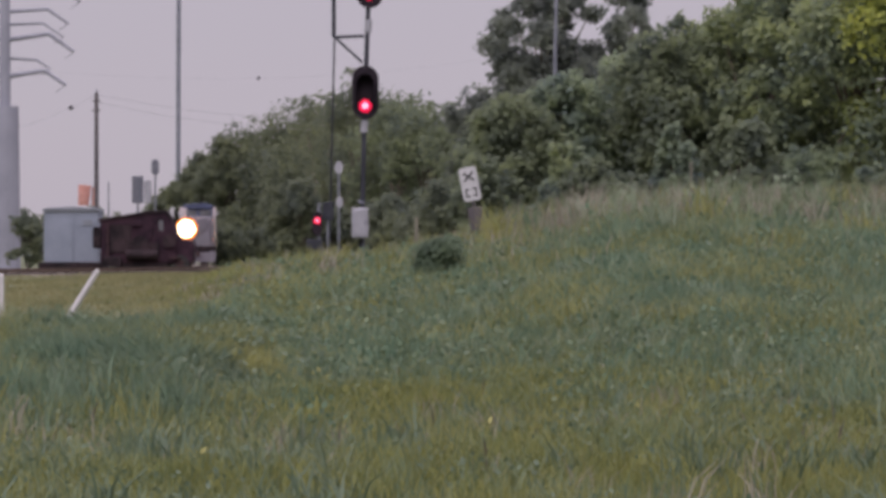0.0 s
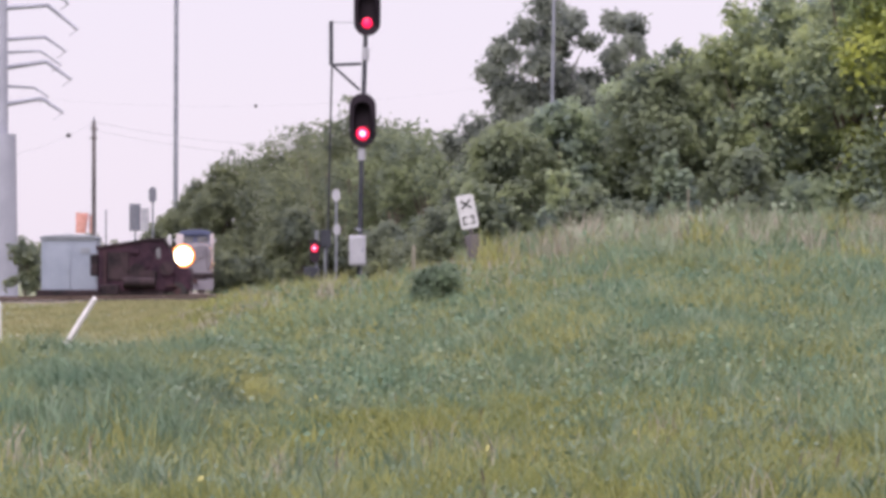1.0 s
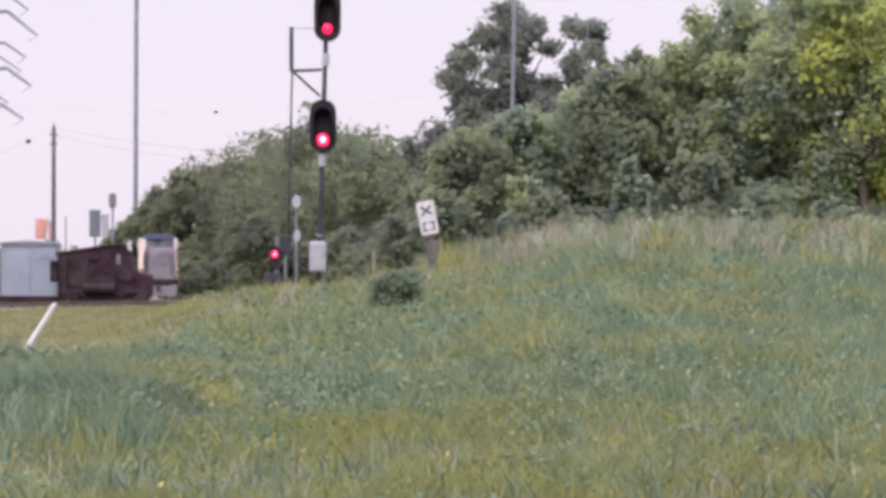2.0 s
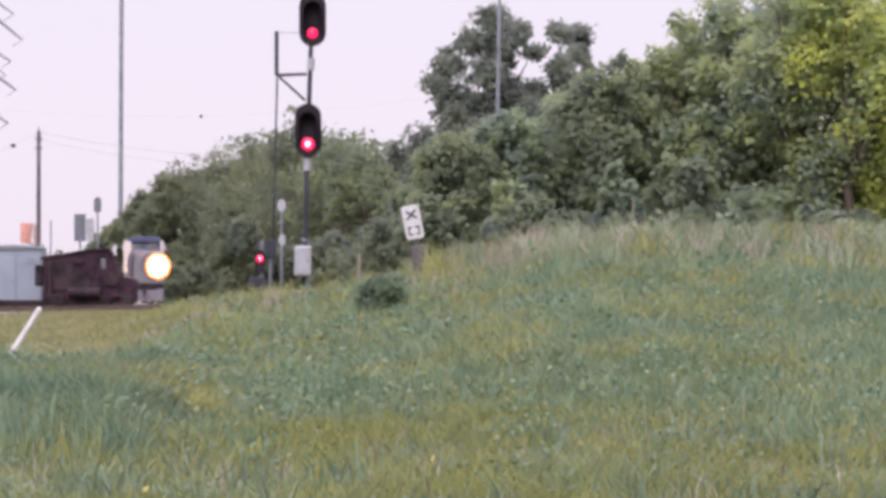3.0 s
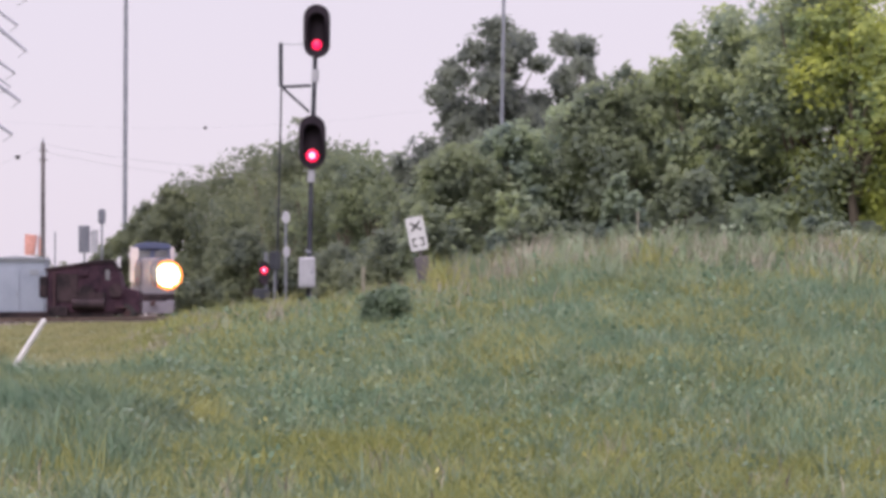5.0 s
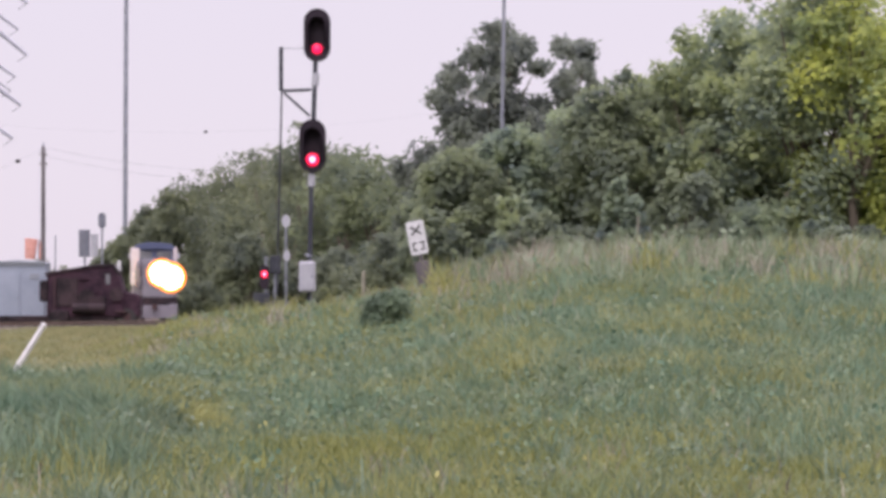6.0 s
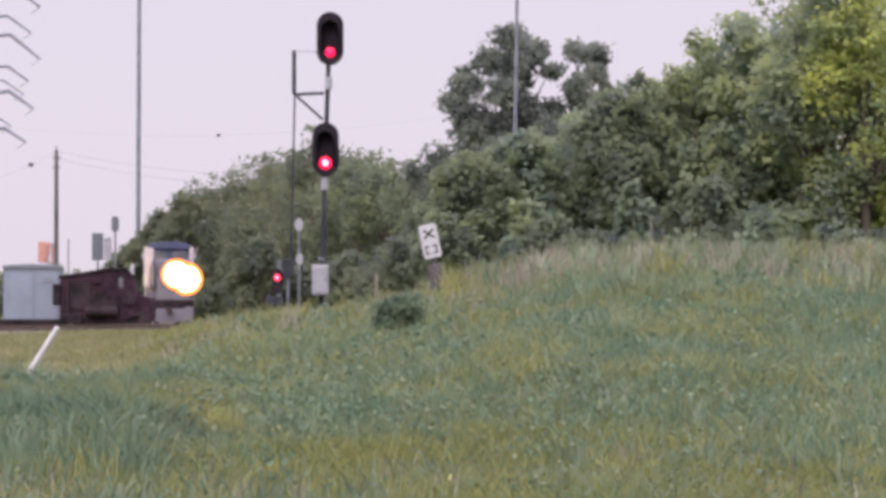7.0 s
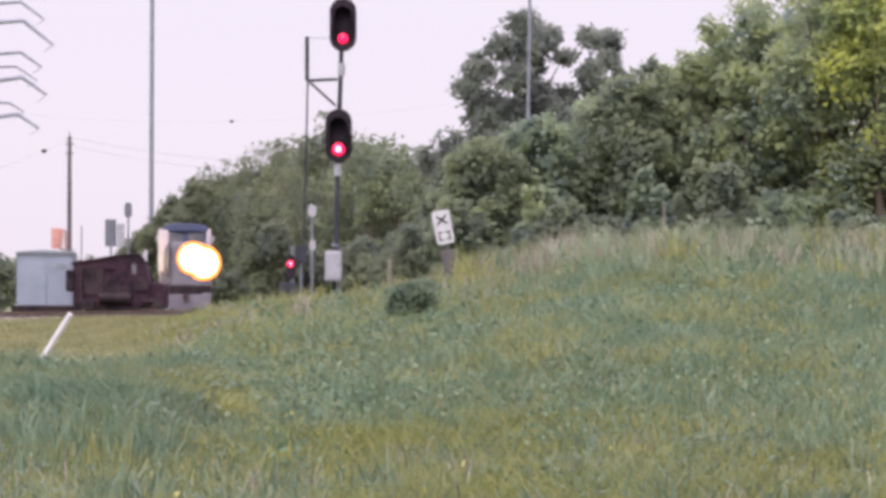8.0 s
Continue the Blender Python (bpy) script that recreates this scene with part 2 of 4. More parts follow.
# ---- ground ----
def build_ground():
    angles = np.concatenate([np.linspace(-math.pi, -0.2, 40)[:-1], np.linspace(-0.2, 0.2, 121), np.linspace(0.2, math.pi, 40)[1:]])
    radii = np.concatenate([np.linspace(0.001, 20, 15), np.linspace(20, 150, 150)[1:], np.geomspace(150, 4500, 30)[1:]])
    A, R = np.meshgrid(angles, radii)
    X, Y = R * np.sin(A), R * np.cos(A) - 0.5
    Z = ground_height(X, Y)
    v = np.stack([X, Y, Z], -1).reshape(-1, 3)
    na, nr = len(angles), len(radii)
    i = (np.arange(nr - 1)[:, None] * na + np.arange(na - 1)[None, :]).ravel()
    f = np.concatenate([np.stack([i, i + 1, i + na + 1], -1), np.stack([i, i + na + 1, i + na], -1)])
    ob = from_arrays("ground", v, f[:, ::-1], EARTH)
    for p in ob.data.polygons:
        p.use_smooth = True
    tagged(ob, "uneven green meadow rising to a low bank", "meadow", kind="structure")


build_ground()


# ---- grass: uncountable, one object a kind ----
def clear_of_bush(x, y):
    """The bush shades out the grass round its foot."""
    return ((x + 0.15) / 0.5) ** 2 + ((y - 58.9) / 1.2) ** 2 > 1.0


def blades(name, x, y, height, width, mat, lean=0.35, label="", seed=1, base=0.0, fat=1.0, mown=False):
    """Bent, tapering blades rooted in the ground."""
    rng = np.random.default_rng(seed)
    keep = clear_of_bush(x, y)
    height = height if mown else height * np.where(y > 52, 0.35 + 0.65 * smooth((x / y * 6400 + 490) / 260), 1.0)      # lower towards the mown side
    x, y, height, width = x[keep], y[keep], height[keep], width[keep]
    n = len(x)
    z = ground_height(x, y) - 0.02 + base
    th, la = rng.uniform(0, 2 * np.pi, n), rng.uniform(0, 2 * np.pi, n)
    bend = height * lean * rng.uniform(0.2, 1.6, n)
    sx, sy = np.cos(th) * width / 2, np.sin(th) * width / 2
    lx, ly = np.cos(la) * bend, np.sin(la) * bend
    p = np.zeros((n, 5, 3))
    p[:, 0] = np.stack([x - sx, y - sy, z], -1)
    p[:, 1] = np.stack([x + sx, y + sy, z], -1)
    mz = z + height * 0.6
    p[:, 2] = np.stack([x + lx * .35 - sx * .8 * fat, y + ly * .35 - sy * .8 * fat, mz], -1)
    p[:, 3] = np.stack([x + lx * .35 + sx * .8 * fat, y + ly * .35 + sy * .8 * fat, mz], -1)
    p[:, 4] = np.stack([x + lx, y + ly, z + height * rng.uniform(0.85, 1.0, n)], -1)
    k = np.arange(n)[:, None] * 5
    f = np.concatenate([k + [0, 1, 3], k + [0, 3, 2], k + [2, 3, 4]], -1).reshape(-1, 3)
    ob = from_arrays(name, p.reshape(-1, 3), f, mat)
    return tagged(ob, label, "grass", kind="stuff")


def scatter(n, d0, d1, a0, a1, seed, power=1.0):
    """Places in a wedge of the meadow, spread evenly over its ground for power 1."""
    rng = np.random.default_rng(seed)
    u = rng.uniform(0, 1, n)
    e = power + 1
    d = (d0 ** e + u * (d1 ** e - d0 ** e)) ** (1 / e)
    a = rng.uniform(a0, a1, n) * MIL
    wave = np.sin(a * 26 + 1.0) + 0.8 * np.sin(a * 61 + 2.0) + 0.6 * np.sin(a * 140 + d0)
    d = np.maximum(d * (1 + rng.normal(0, 0.085, n)) + 1.5 * wave, 20.5)      # ragged edges between the kinds of grass
    return d * np.tan(a), d, rng


def patchy(x, y, s, seed):
    """A slow wave over the ground, 0 to 1, for tufts and bare spots."""
    r = np.random.default_rng(seed).uniform(0, 6.28, 6)
    v = np.sin(x / s + r[0] + 1.3 * np.sin(y / s * 0.7 + r[1])) + np.sin(y / s * 0.8 + r[2] + 1.1 * np.sin(x / s * 1.3 + r[3])) + 0.7 * np.sin((x + y) / s * 1.9 + r[4])
    return np.clip(v / 5.4 + 0.5, 0, 1)


def tufts(name, n, per, d0, d1, a0, a1, height, width, mat, label, seed, lean=0.5, power=0.7, reach=0.14, fat=1.2):
    """Plants of many blades each, every plant with its own height."""
    cx, cy, r = scatter(n, d0, d1, a0, a1, seed, power)
    cx = cx + r.normal(0, 60, n) * MIL * cy
    size = r.uniform(0.55, 1.35, n)
    k = np.repeat(np.arange(n), per)
    x = cx[k] + r.normal(0, reach, n * per) * size[k]
    y = cy[k] + r.normal(0, reach, n * per) * size[k]
    h = r.uniform(*height, n * per) * size[k]
    w = r.uniform(*width, n * per) * (0.7 + cy[k] / 110)
    blades(name, x, y, h, w, mat, lean, label, seed + 50, fat=fat)


def low_leaves(name, n, per, d0, d1, a0, a1, high, leaf, mat, label, seed):
    """Broad-leaved plants: small leaves held at all angles over a patch of ground."""
    cx, cy, r = scatter(n, d0, d1, a0, a1, seed, 0.7)
    cx = cx + r.normal(0, 70, n) * MIL * cy
    keep = clear_of_bush(cx, cy) & clear_of_bush(cx, cy + 0.4)
    cx, cy = cx[keep], cy[keep]
    n = len(cx)
    size = r.uniform(0.6, 1.4, n)
    k = np.repeat(np.arange(n), per)
    m = n * per
    x = cx[k] + r.normal(0, 0.13, m) * size[k]
    y = cy[k] + r.normal(0, 0.13, m) * size[k]
    z = ground_height(x, y) + high * r.uniform(0.25, 1.0, m) * size[k]
    p = np.stack([x, y, z], -1)
    out = r.normal(size=(m, 3))
    out[:, 2] = np.abs(out[:, 2]) * 0.8
    out /= np.linalg.norm(out, axis=1)[:, None]
    side = np.cross(out, r.normal(size=(m, 3)))
    side /= np.linalg.norm(side, axis=1)[:, None]
    L = (leaf * r.uniform(0.6, 1.5, m) * size[k] * (0.6 + cy[k] / 100))[:, None]
    q = np.stack([p, p + out * L * 0.5 + side * L * 0.34, p + out * L, p + out * L * 0.5 - side * L * 0.34], 1)
    f0 = np.arange(m)[:, None] * 4
    f = np.concatenate([f0 + [0, 1, 2], f0 + [0, 2, 3]], -1).reshape(-1, 3)
    tagged(from_arrays(name, q.reshape(-1, 3), f, mat), label, "weeds", kind="stuff")


def toned(name, x, y, h, w, lean, grass, label, seed, r):
    """Grass of three kinds that grow in patches."""
    tone = patchy(x, y, 0.55, seed) + 0.35 * (patchy(x, y, 2.2, seed + 1) - 0.5) + r.normal(0, 0.05, len(x))
    blades(name + "_grass", *(v[(tone > 0.42) & (tone <= 0.58)] for v in (x, y, h, w)), grass, lean, "grey-green " + label, seed + 2)
    blades(name + "_yellow_grass", *(v[tone > 0.58] for v in (x, y, h, w)), GRASS_LAWN, lean, "patches of yellow-green " + label, seed + 3)
    blades(name + "_blue_grass", *(v[tone <= 0.42] for v in (x, y, h, w)), GRASS_TALL, lean, "patches of blue-green " + label, seed + 4)


def build_grass():
    # short mixed grass in front
    x, y, r = scatter(74000, 21, 46, -860, 960, 11, 0.6)
    h = (0.10 + 0.20 * patchy(x, y, 1.3, 3)) * r.uniform(0.5, 1.3, len(x))
    blades("short_grass", x, y, h, r.uniform(0.006, 0.013, len(x)) * y / 26, GRASS_FRONT, 0.8, "short yellow-green meadow grass with clover", 21)
    tufts("yellow_tufts", 800, 32, 21, 40, -860, 960, (0.10, 0.26), (0.006, 0.012), GRASS_LAWN, "yellow-green tufts in the short grass", 61)
    tufts("green_tufts", 700, 32, 21, 46, -860, 960, (0.12, 0.30), (0.007, 0.014), GRASS_SLOPE, "green broad-leaved tufts in the meadow", 62)
    tufts("dark_tufts", 450, 26, 21, 62, -860, 960, (0.10, 0.28), (0.008, 0.016), GRASS_DEEP, "dark green weeds in the meadow", 63)
    tufts("bank_green_tufts", 2000, 28, 40, 84, -300, 980, (0.18, 0.40), (0.009, 0.018), GRASS_TALL, "blue-green weeds on the bank", 64)
    tufts("bank_yellow_tufts", 1500, 28, 52, 86, -420, 980, (0.16, 0.38), (0.009, 0.018), GRASS_LAWN, "yellow-green tufts on the bank", 65)
    tufts("bank_pale_tufts", 800, 20, 40, 84, -250, 980, (0.2, 0.42), (0.008, 0.015), GRASS_PALE, "pale grey-green weeds on the bank", 66)
    tufts("crest_tufts", 600, 30, 60, 90, -430, -20, (0.14, 0.34), (0.010, 0.020), GRASS_LAWN, "yellow-green tufts along the edge of the bank", 67, reach=0.22)
    tufts("lawn_tufts", 500, 24, 60, 120, -880, -330, (0.06, 0.15), (0.010, 0.020), GRASS_SLOPE, "green tufts in the mown grass", 68, reach=0.3)
    tufts("dry_tufts", 150, 18, 72, 85, 120, 980, (0.40, 0.78), (0.010, 0.020), GRASS_DRY, "tall dry pinkish grass tufts on the crest", 69, lean=0.3, reach=0.10)
    tufts("dry_edge_tufts", 90, 16, 72, 84, -120, 200, (0.25, 0.5), (0.010, 0.020), GRASS_DRY, "dry grass tufts around the sign", 70, lean=0.3, reach=0.10)
    tufts("crest_weeds", 130, 16, 68, 80, 420, 980, (0.45, 0.85), (0.018, 0.034), GRASS_SLOPE, "tall arching pale green weeds on the crest", 71, lean=0.6, reach=0.10)
    tufts("crest_plumes", 70, 60, 73, 84, 60, 980, (0.35, 0.95), (0.014, 0.028), GRASS_SLOPE, "tall pointed grass plumes on the crest", 72, lean=0.4, reach=0.18)
    tufts("crest_pale_plumes", 50, 50, 73, 84, 120, 980, (0.35, 0.95), (0.014, 0.026), GRASS_PALE, "tall pale grass plumes on the crest", 73, lean=0.4, reach=0.16)
    tufts("crest_dry_plumes", 60, 50, 73, 84, 120, 980, (0.35, 0.95), (0.014, 0.026), GRASS_DRY, "tall dry pinkish plumes on the crest", 75, lean=0.4, reach=0.17)
    tufts("crest_yellow_plumes", 60, 50, 72, 83, 20, 980, (0.35, 0.9), (0.014, 0.026), GRASS_LAWN, "tall yellow-green plumes on the crest", 77, lean=0.4, reach=0.17)
    tufts("crest_tall_clumps", 26, 70, 75, 83, 100, 980, (0.5, 1.15), (0.014, 0.028), GRASS_SLOPE, "tall single clumps of coarse grass on the crest", 78, lean=0.35, reach=0.12)
    tufts("edge_plumes", 60, 50, 62, 84, -460, 60, (0.25, 0.62), (0.012, 0.024), GRASS_LAWN, "yellowish grass plumes along the edge of the bank", 74, lean=0.45, reach=0.2)
    tufts("tan_edge_tufts", 14, 40, 64, 84, -410, -290, (0.3, 0.7), (0.014, 0.026), GRASS_DRY, "tan dry tufts at the low end of the bank", 76, lean=0.45, reach=0.25)
    low_leaves("bank_weeds", 330, 18, 36, 84, -300, 980, 0.34, 0.050, GRASS_SLOPE, "broad-leaved green weeds among the bank grass", 81)
    low_leaves("bank_blue_weeds", 300, 18, 36, 82, -300, 980, 0.34, 0.055, GRASS_TALL, "blue-green broad-leaved weeds on the bank", 82)
    low_leaves("bank_dark_weeds", 300, 20, 36, 80, -300, 980, 0.28, 0.050, GRASS_DEEP, "dark broad-leaved weeds among the bank grass", 83)
    low_leaves("meadow_dark_weeds", 260, 24, 21, 46, -860, 960, 0.20, 0.042, GRASS_DEEP, "dark clover in the short grass", 85)
    low_leaves("band_dark_weeds", 110, 30, 42, 50, -880, -350, 0.36, 0.055, GRASS_DEEP, "rounded dark weeds in the tall grass", 88)
    low_leaves("crest_leaf_weeds", 30, 60, 76, 84, 430, 980, 0.75, 0.075, GRASS_PALE, "tall bushy pale-leaved weeds on the crest", 93)
    tufts("foreground_dark_plants", 70, 26, 21, 33, -860, 960, (0.16, 0.40), (0.014, 0.026), GRASS_DEEP, "dark green broad-bladed plants in the short grass", 94, lean=0.6, reach=0.09)
    tufts("foreground_tan_plants", 40, 14, 21, 36, -860, 960, (0.16, 0.42), (0.008, 0.016), GRASS_DRY, "tan withered plants in the short grass", 95, lean=0.5, reach=0.07)
    low_leaves("pale_flecks", 120, 1, 34, 80, -860, 960, 0.40, 0.042, GRASS_FLECK, "single pale leaves and seed heads in the grass", 92)
    # taller blue-green band on the flat side
    x, y, r = scatter(60000, 41, 50, -880, -150, 12, 0.8)
    edge = smooth((-150 - x / y * 6400) / 420)
    h = (0.14 + 0.48 * edge) * (0.35 + 1.0 * patchy(x, y, 0.7, 4)) * r.uniform(0.6, 1.15, len(x))
    toned("tall", x, y, h, r.uniform(0.009, 0.018, len(x)), 0.7, GRASS_DEEP, "tall grass in a dense band", 41, r)
    # bank
    x, y, r = scatter(108000, 40, 84, -480, 980, 13, 0.7)
    a = x / y * 6400
    h = (0.22 + 0.26 * patchy(x, y, 1.6, 5)) * r.uniform(0.5, 1.25, len(x)) * (0.6 + 0.4 * smooth((a + 480) / 250))
    w = r.uniform(0.008, 0.018, len(x)) * y / 50
    toned("bank", x, y, h, w, 0.85, GRASS_SLOPE, "unmown grass on the bank", 31, r)
    # mown ground on the flat side
    x, y, r = scatter(56000, 50, 150, -900, -250, 14, 0.3)
    h = (0.05 + 0.12 * patchy(x, y, 3.0, 6)) * r.uniform(0.6, 1.3, len(x))
    blades("lawn_grass", x, y, h, r.uniform(0.012, 0.022, len(x)) * y / 70, GRASS_MOWN, 0.6, "short dull yellowish mown grass towards the track", 24, mown=True)
    # dry seed heads along the crest and here and there on the bank
    x, y, r = scatter(5500, 68, 86, -60, 980, 15, 0.5)
    h = r.uniform(0.35, 0.75, len(x)) * (0.55 + 0.6 * patchy(x, y, 1.5, 7))
    blades("dry_grass", x, y, h, r.uniform(0.012, 0.022, len(x)), GRASS_DRY, 0.25, "dry tan grass with seed heads on the crest", 25, fat=1.5)
    x, y, r = scatter(3600, 70, 84, 150, 980, 18, 0.5)
    tuft = patchy(x, y, 0.8, 9)
    h = r.uniform(0.3, 0.6, len(x)) + 0.55 * np.clip(tuft - 0.45, 0, 1)
    blades("tall_weeds", x, y, h, r.uniform(0.018, 0.035, len(x)), GRASS_SLOPE, 0.35, "tall broad-leaved weeds on the crest", 28, fat=1.2)
    x, y, r = scatter(220, 24, 64, -860, 960, 16, 0.6)
    h = r.uniform(0.18, 0.36, len(x))
    blades("seed_stalks", x, y, h, r.uniform(0.006, 0.012, len(x)) * y / 30, GRASS_DRY, 0.5, "scattered pale seed stalks in the meadow", 26, fat=1.6)
    x, y, r = scatter(26, 24, 34, -860, 960, 19, 0.6)
    blades("dark_stalks", x, y, r.uniform(0.25, 0.42, len(x)), r.uniform(0.012, 0.02, len(x)), TIE, 0.2, "few dark brown withered stalks in the grass", 29, fat=1.5)
    x, y, r = scatter(24, 24, 60, -860, 960, 17, 0.6)
    blades("meadow_flowers", x, y, r.uniform(0.04, 0.07, len(x)), r.uniform(0.02, 0.04, len(x)), FLOWER, 0.4, "small yellow meadow flowers", 27, base=0.2, fat=1.4)


build_grass()


# ---- trees ----
def leaf_cloud(name, parent, centres, sizes, count, leaf, mat, seed, label="", sprays=13, flat=0.6):
    """Leaves, each a folded pointed piece, held in flat drooping sprays round the ends of twigs."""
    rng = np.random.default_rng(seed)
    m = len(centres) * sprays
    own = np.repeat(np.arange(len(centres)), sprays)
    way = rng.normal(size=(m, 3))
    way /= np.linalg.norm(way, axis=1)[:, None]
    hub = centres[own] + way * (sizes[own] * rng.uniform(0.45, 1.0, m))[:, None] * np.array([1.0, 1.0, 0.85])
    face = way * 0.75 + rng.normal(size=(m, 3)) * 0.3 + np.array([0, 0, 0.55])      # sprays look out and up
    face /= np.linalg.norm(face, axis=1)[:, None]
    reach = sizes[own] * rng.uniform(0.32, 0.68, m)
    w = reach ** 2
    pick = rng.choice(m, count, p=w / w.sum())
    off = rng.normal(size=(count, 3)) * 0.52
    up = face[pick]
    along = (off * up).sum(1)[:, None]
    off = off - along * up * (1 - flat)
    p = hub[pick] + off * reach[pick][:, None]
    p[:, 2] -= 0.22 * reach[pick] * (off ** 2).sum(1)
    nrm = up + rng.normal(size=(count, 3)) * 0.24
    nrm /= np.linalg.norm(nrm, axis=1)[:, None]
    out = np.cross(nrm, rng.normal(size=(count, 3)))
    out /= np.linalg.norm(out, axis=1)[:, None]
    side = np.cross(nrm, out)
    L = (leaf * rng.uniform(0.6, 1.6, count))[:, None]
    q = np.zeros((count, 4, 3))
    q[:, 0] = p
    q[:, 1] = p + out * L * 0.5 + side * L * 0.38 + nrm * L * 0.08
    q[:, 2] = p + out * L
    q[:, 3] = p + out * L * 0.5 - side * L * 0.38 + nrm * L * 0.08
    k = np.arange(count)[:, None] * 4
    f = np.concatenate([k + [0, 1, 2], k + [0, 2, 3]], -1).reshape(-1, 3)
    ob = from_arrays(name, q.reshape(-1, 3), f, mat)
    ob.parent = parent
    return tagged(ob, label)


def tree(a, d, top, width, mat, seed, low=0.12, leaf=0.17, count=6000, lobes=26, label="", name="tree", squash=1.0, lobe=(0.09, 0.21), girth=0.022, boughs=None):
    """A broad tree: trunk with limbs, and a crown of leafy sprays. top: its height in metres; low: where the crown begins;
    boughs: sideways place, height and size of each bough of a crown with a shape of its own."""
    x = a * MIL * d
    z = gz(x, d)
    if d > 170:
        top += 0.95 - z
    rng = np.random.default_rng(seed)
    th = thing(name, (x, d, z), label, "tree" if name == "tree" else "shrub", kind="", turn=0.0 if boughs else float(rng.uniform(0, 360)))
    cz0, cz1 = top * low, top
    mid, half = (cz0 + cz1) / 2, (cz1 - cz0) / 2
    cs, ss = [], []
    for bx, bz, s in boughs or ():
        for i in range(3):
            cs.append(np.array([bx + rng.normal(0, 0.3) * s, rng.normal(0, 0.8), bz - z + rng.normal(0, 0.22) * s]))
            ss.append(s * rng.uniform(0.5, 0.85))
    for i in range(0 if boughs else lobes):
        v = rng.normal(size=3)
        v /= np.linalg.norm(v)
        r = rng.uniform(0.45, 1.0) ** 0.6
        s = width * rng.uniform(*lobe)
        rise = v[2] * r
        spread = 1.0 - 0.35 * max(rise, 0) + 0.05
        c = np.array([v[0] * r * (width / 2 - s * 0.6) * spread, v[1] * r * (width / 2 - s * 0.6) * spread * squash, mid + rise * (half - s * 0.45)])
        cs.append(c)
        ss.append(s)
    for i in range(14 if girth > 0.015 else 0):                       # loose sprays past the outline
        v = rng.normal(size=3)
        v[2] = abs(v[2]) * 0.9
        v /= np.linalg.norm(v)
        r = rng.uniform(0.86, 1.04)
        cs.append(np.array([v[0] * r * width / 2 * 0.85, v[1] * r * width / 2 * 0.85, mid + v[2] * r * half]))
        ss.append(width * rng.uniform(0.04, 0.08))
    cs, ss = np.array(cs), np.array(ss)
    bm = bmesh.new()
    r0 = girth * top
    bend = Vector((rng.uniform(-.3, .3), rng.uniform(-.3, .3), 0))
    fork = Vector((0, 0, top * (low + 0.22))) + bend
    rod((0, 0, -0.2), fork * 0.5, r0, r0 * 0.8, 9, bm)
    rod(fork * 0.5, fork, r0 * 0.8, r0 * 0.62, 9, bm)
    for c in (cs[::3] if boughs else cs[:12]):
        knee = fork.lerp(Vector(c), 0.5) + Vector((0, 0, 0.06 * top))
        rod(fork, knee, r0 * 0.45, r0 * 0.28, 6, bm)
        rod(knee, c, r0 * 0.28, r0 * 0.08, 6, bm)
    part("trunk", bm, BARK, th)
    leaf_cloud("crown", th, cs, ss, count, leaf, mat, seed + 500)
    return th


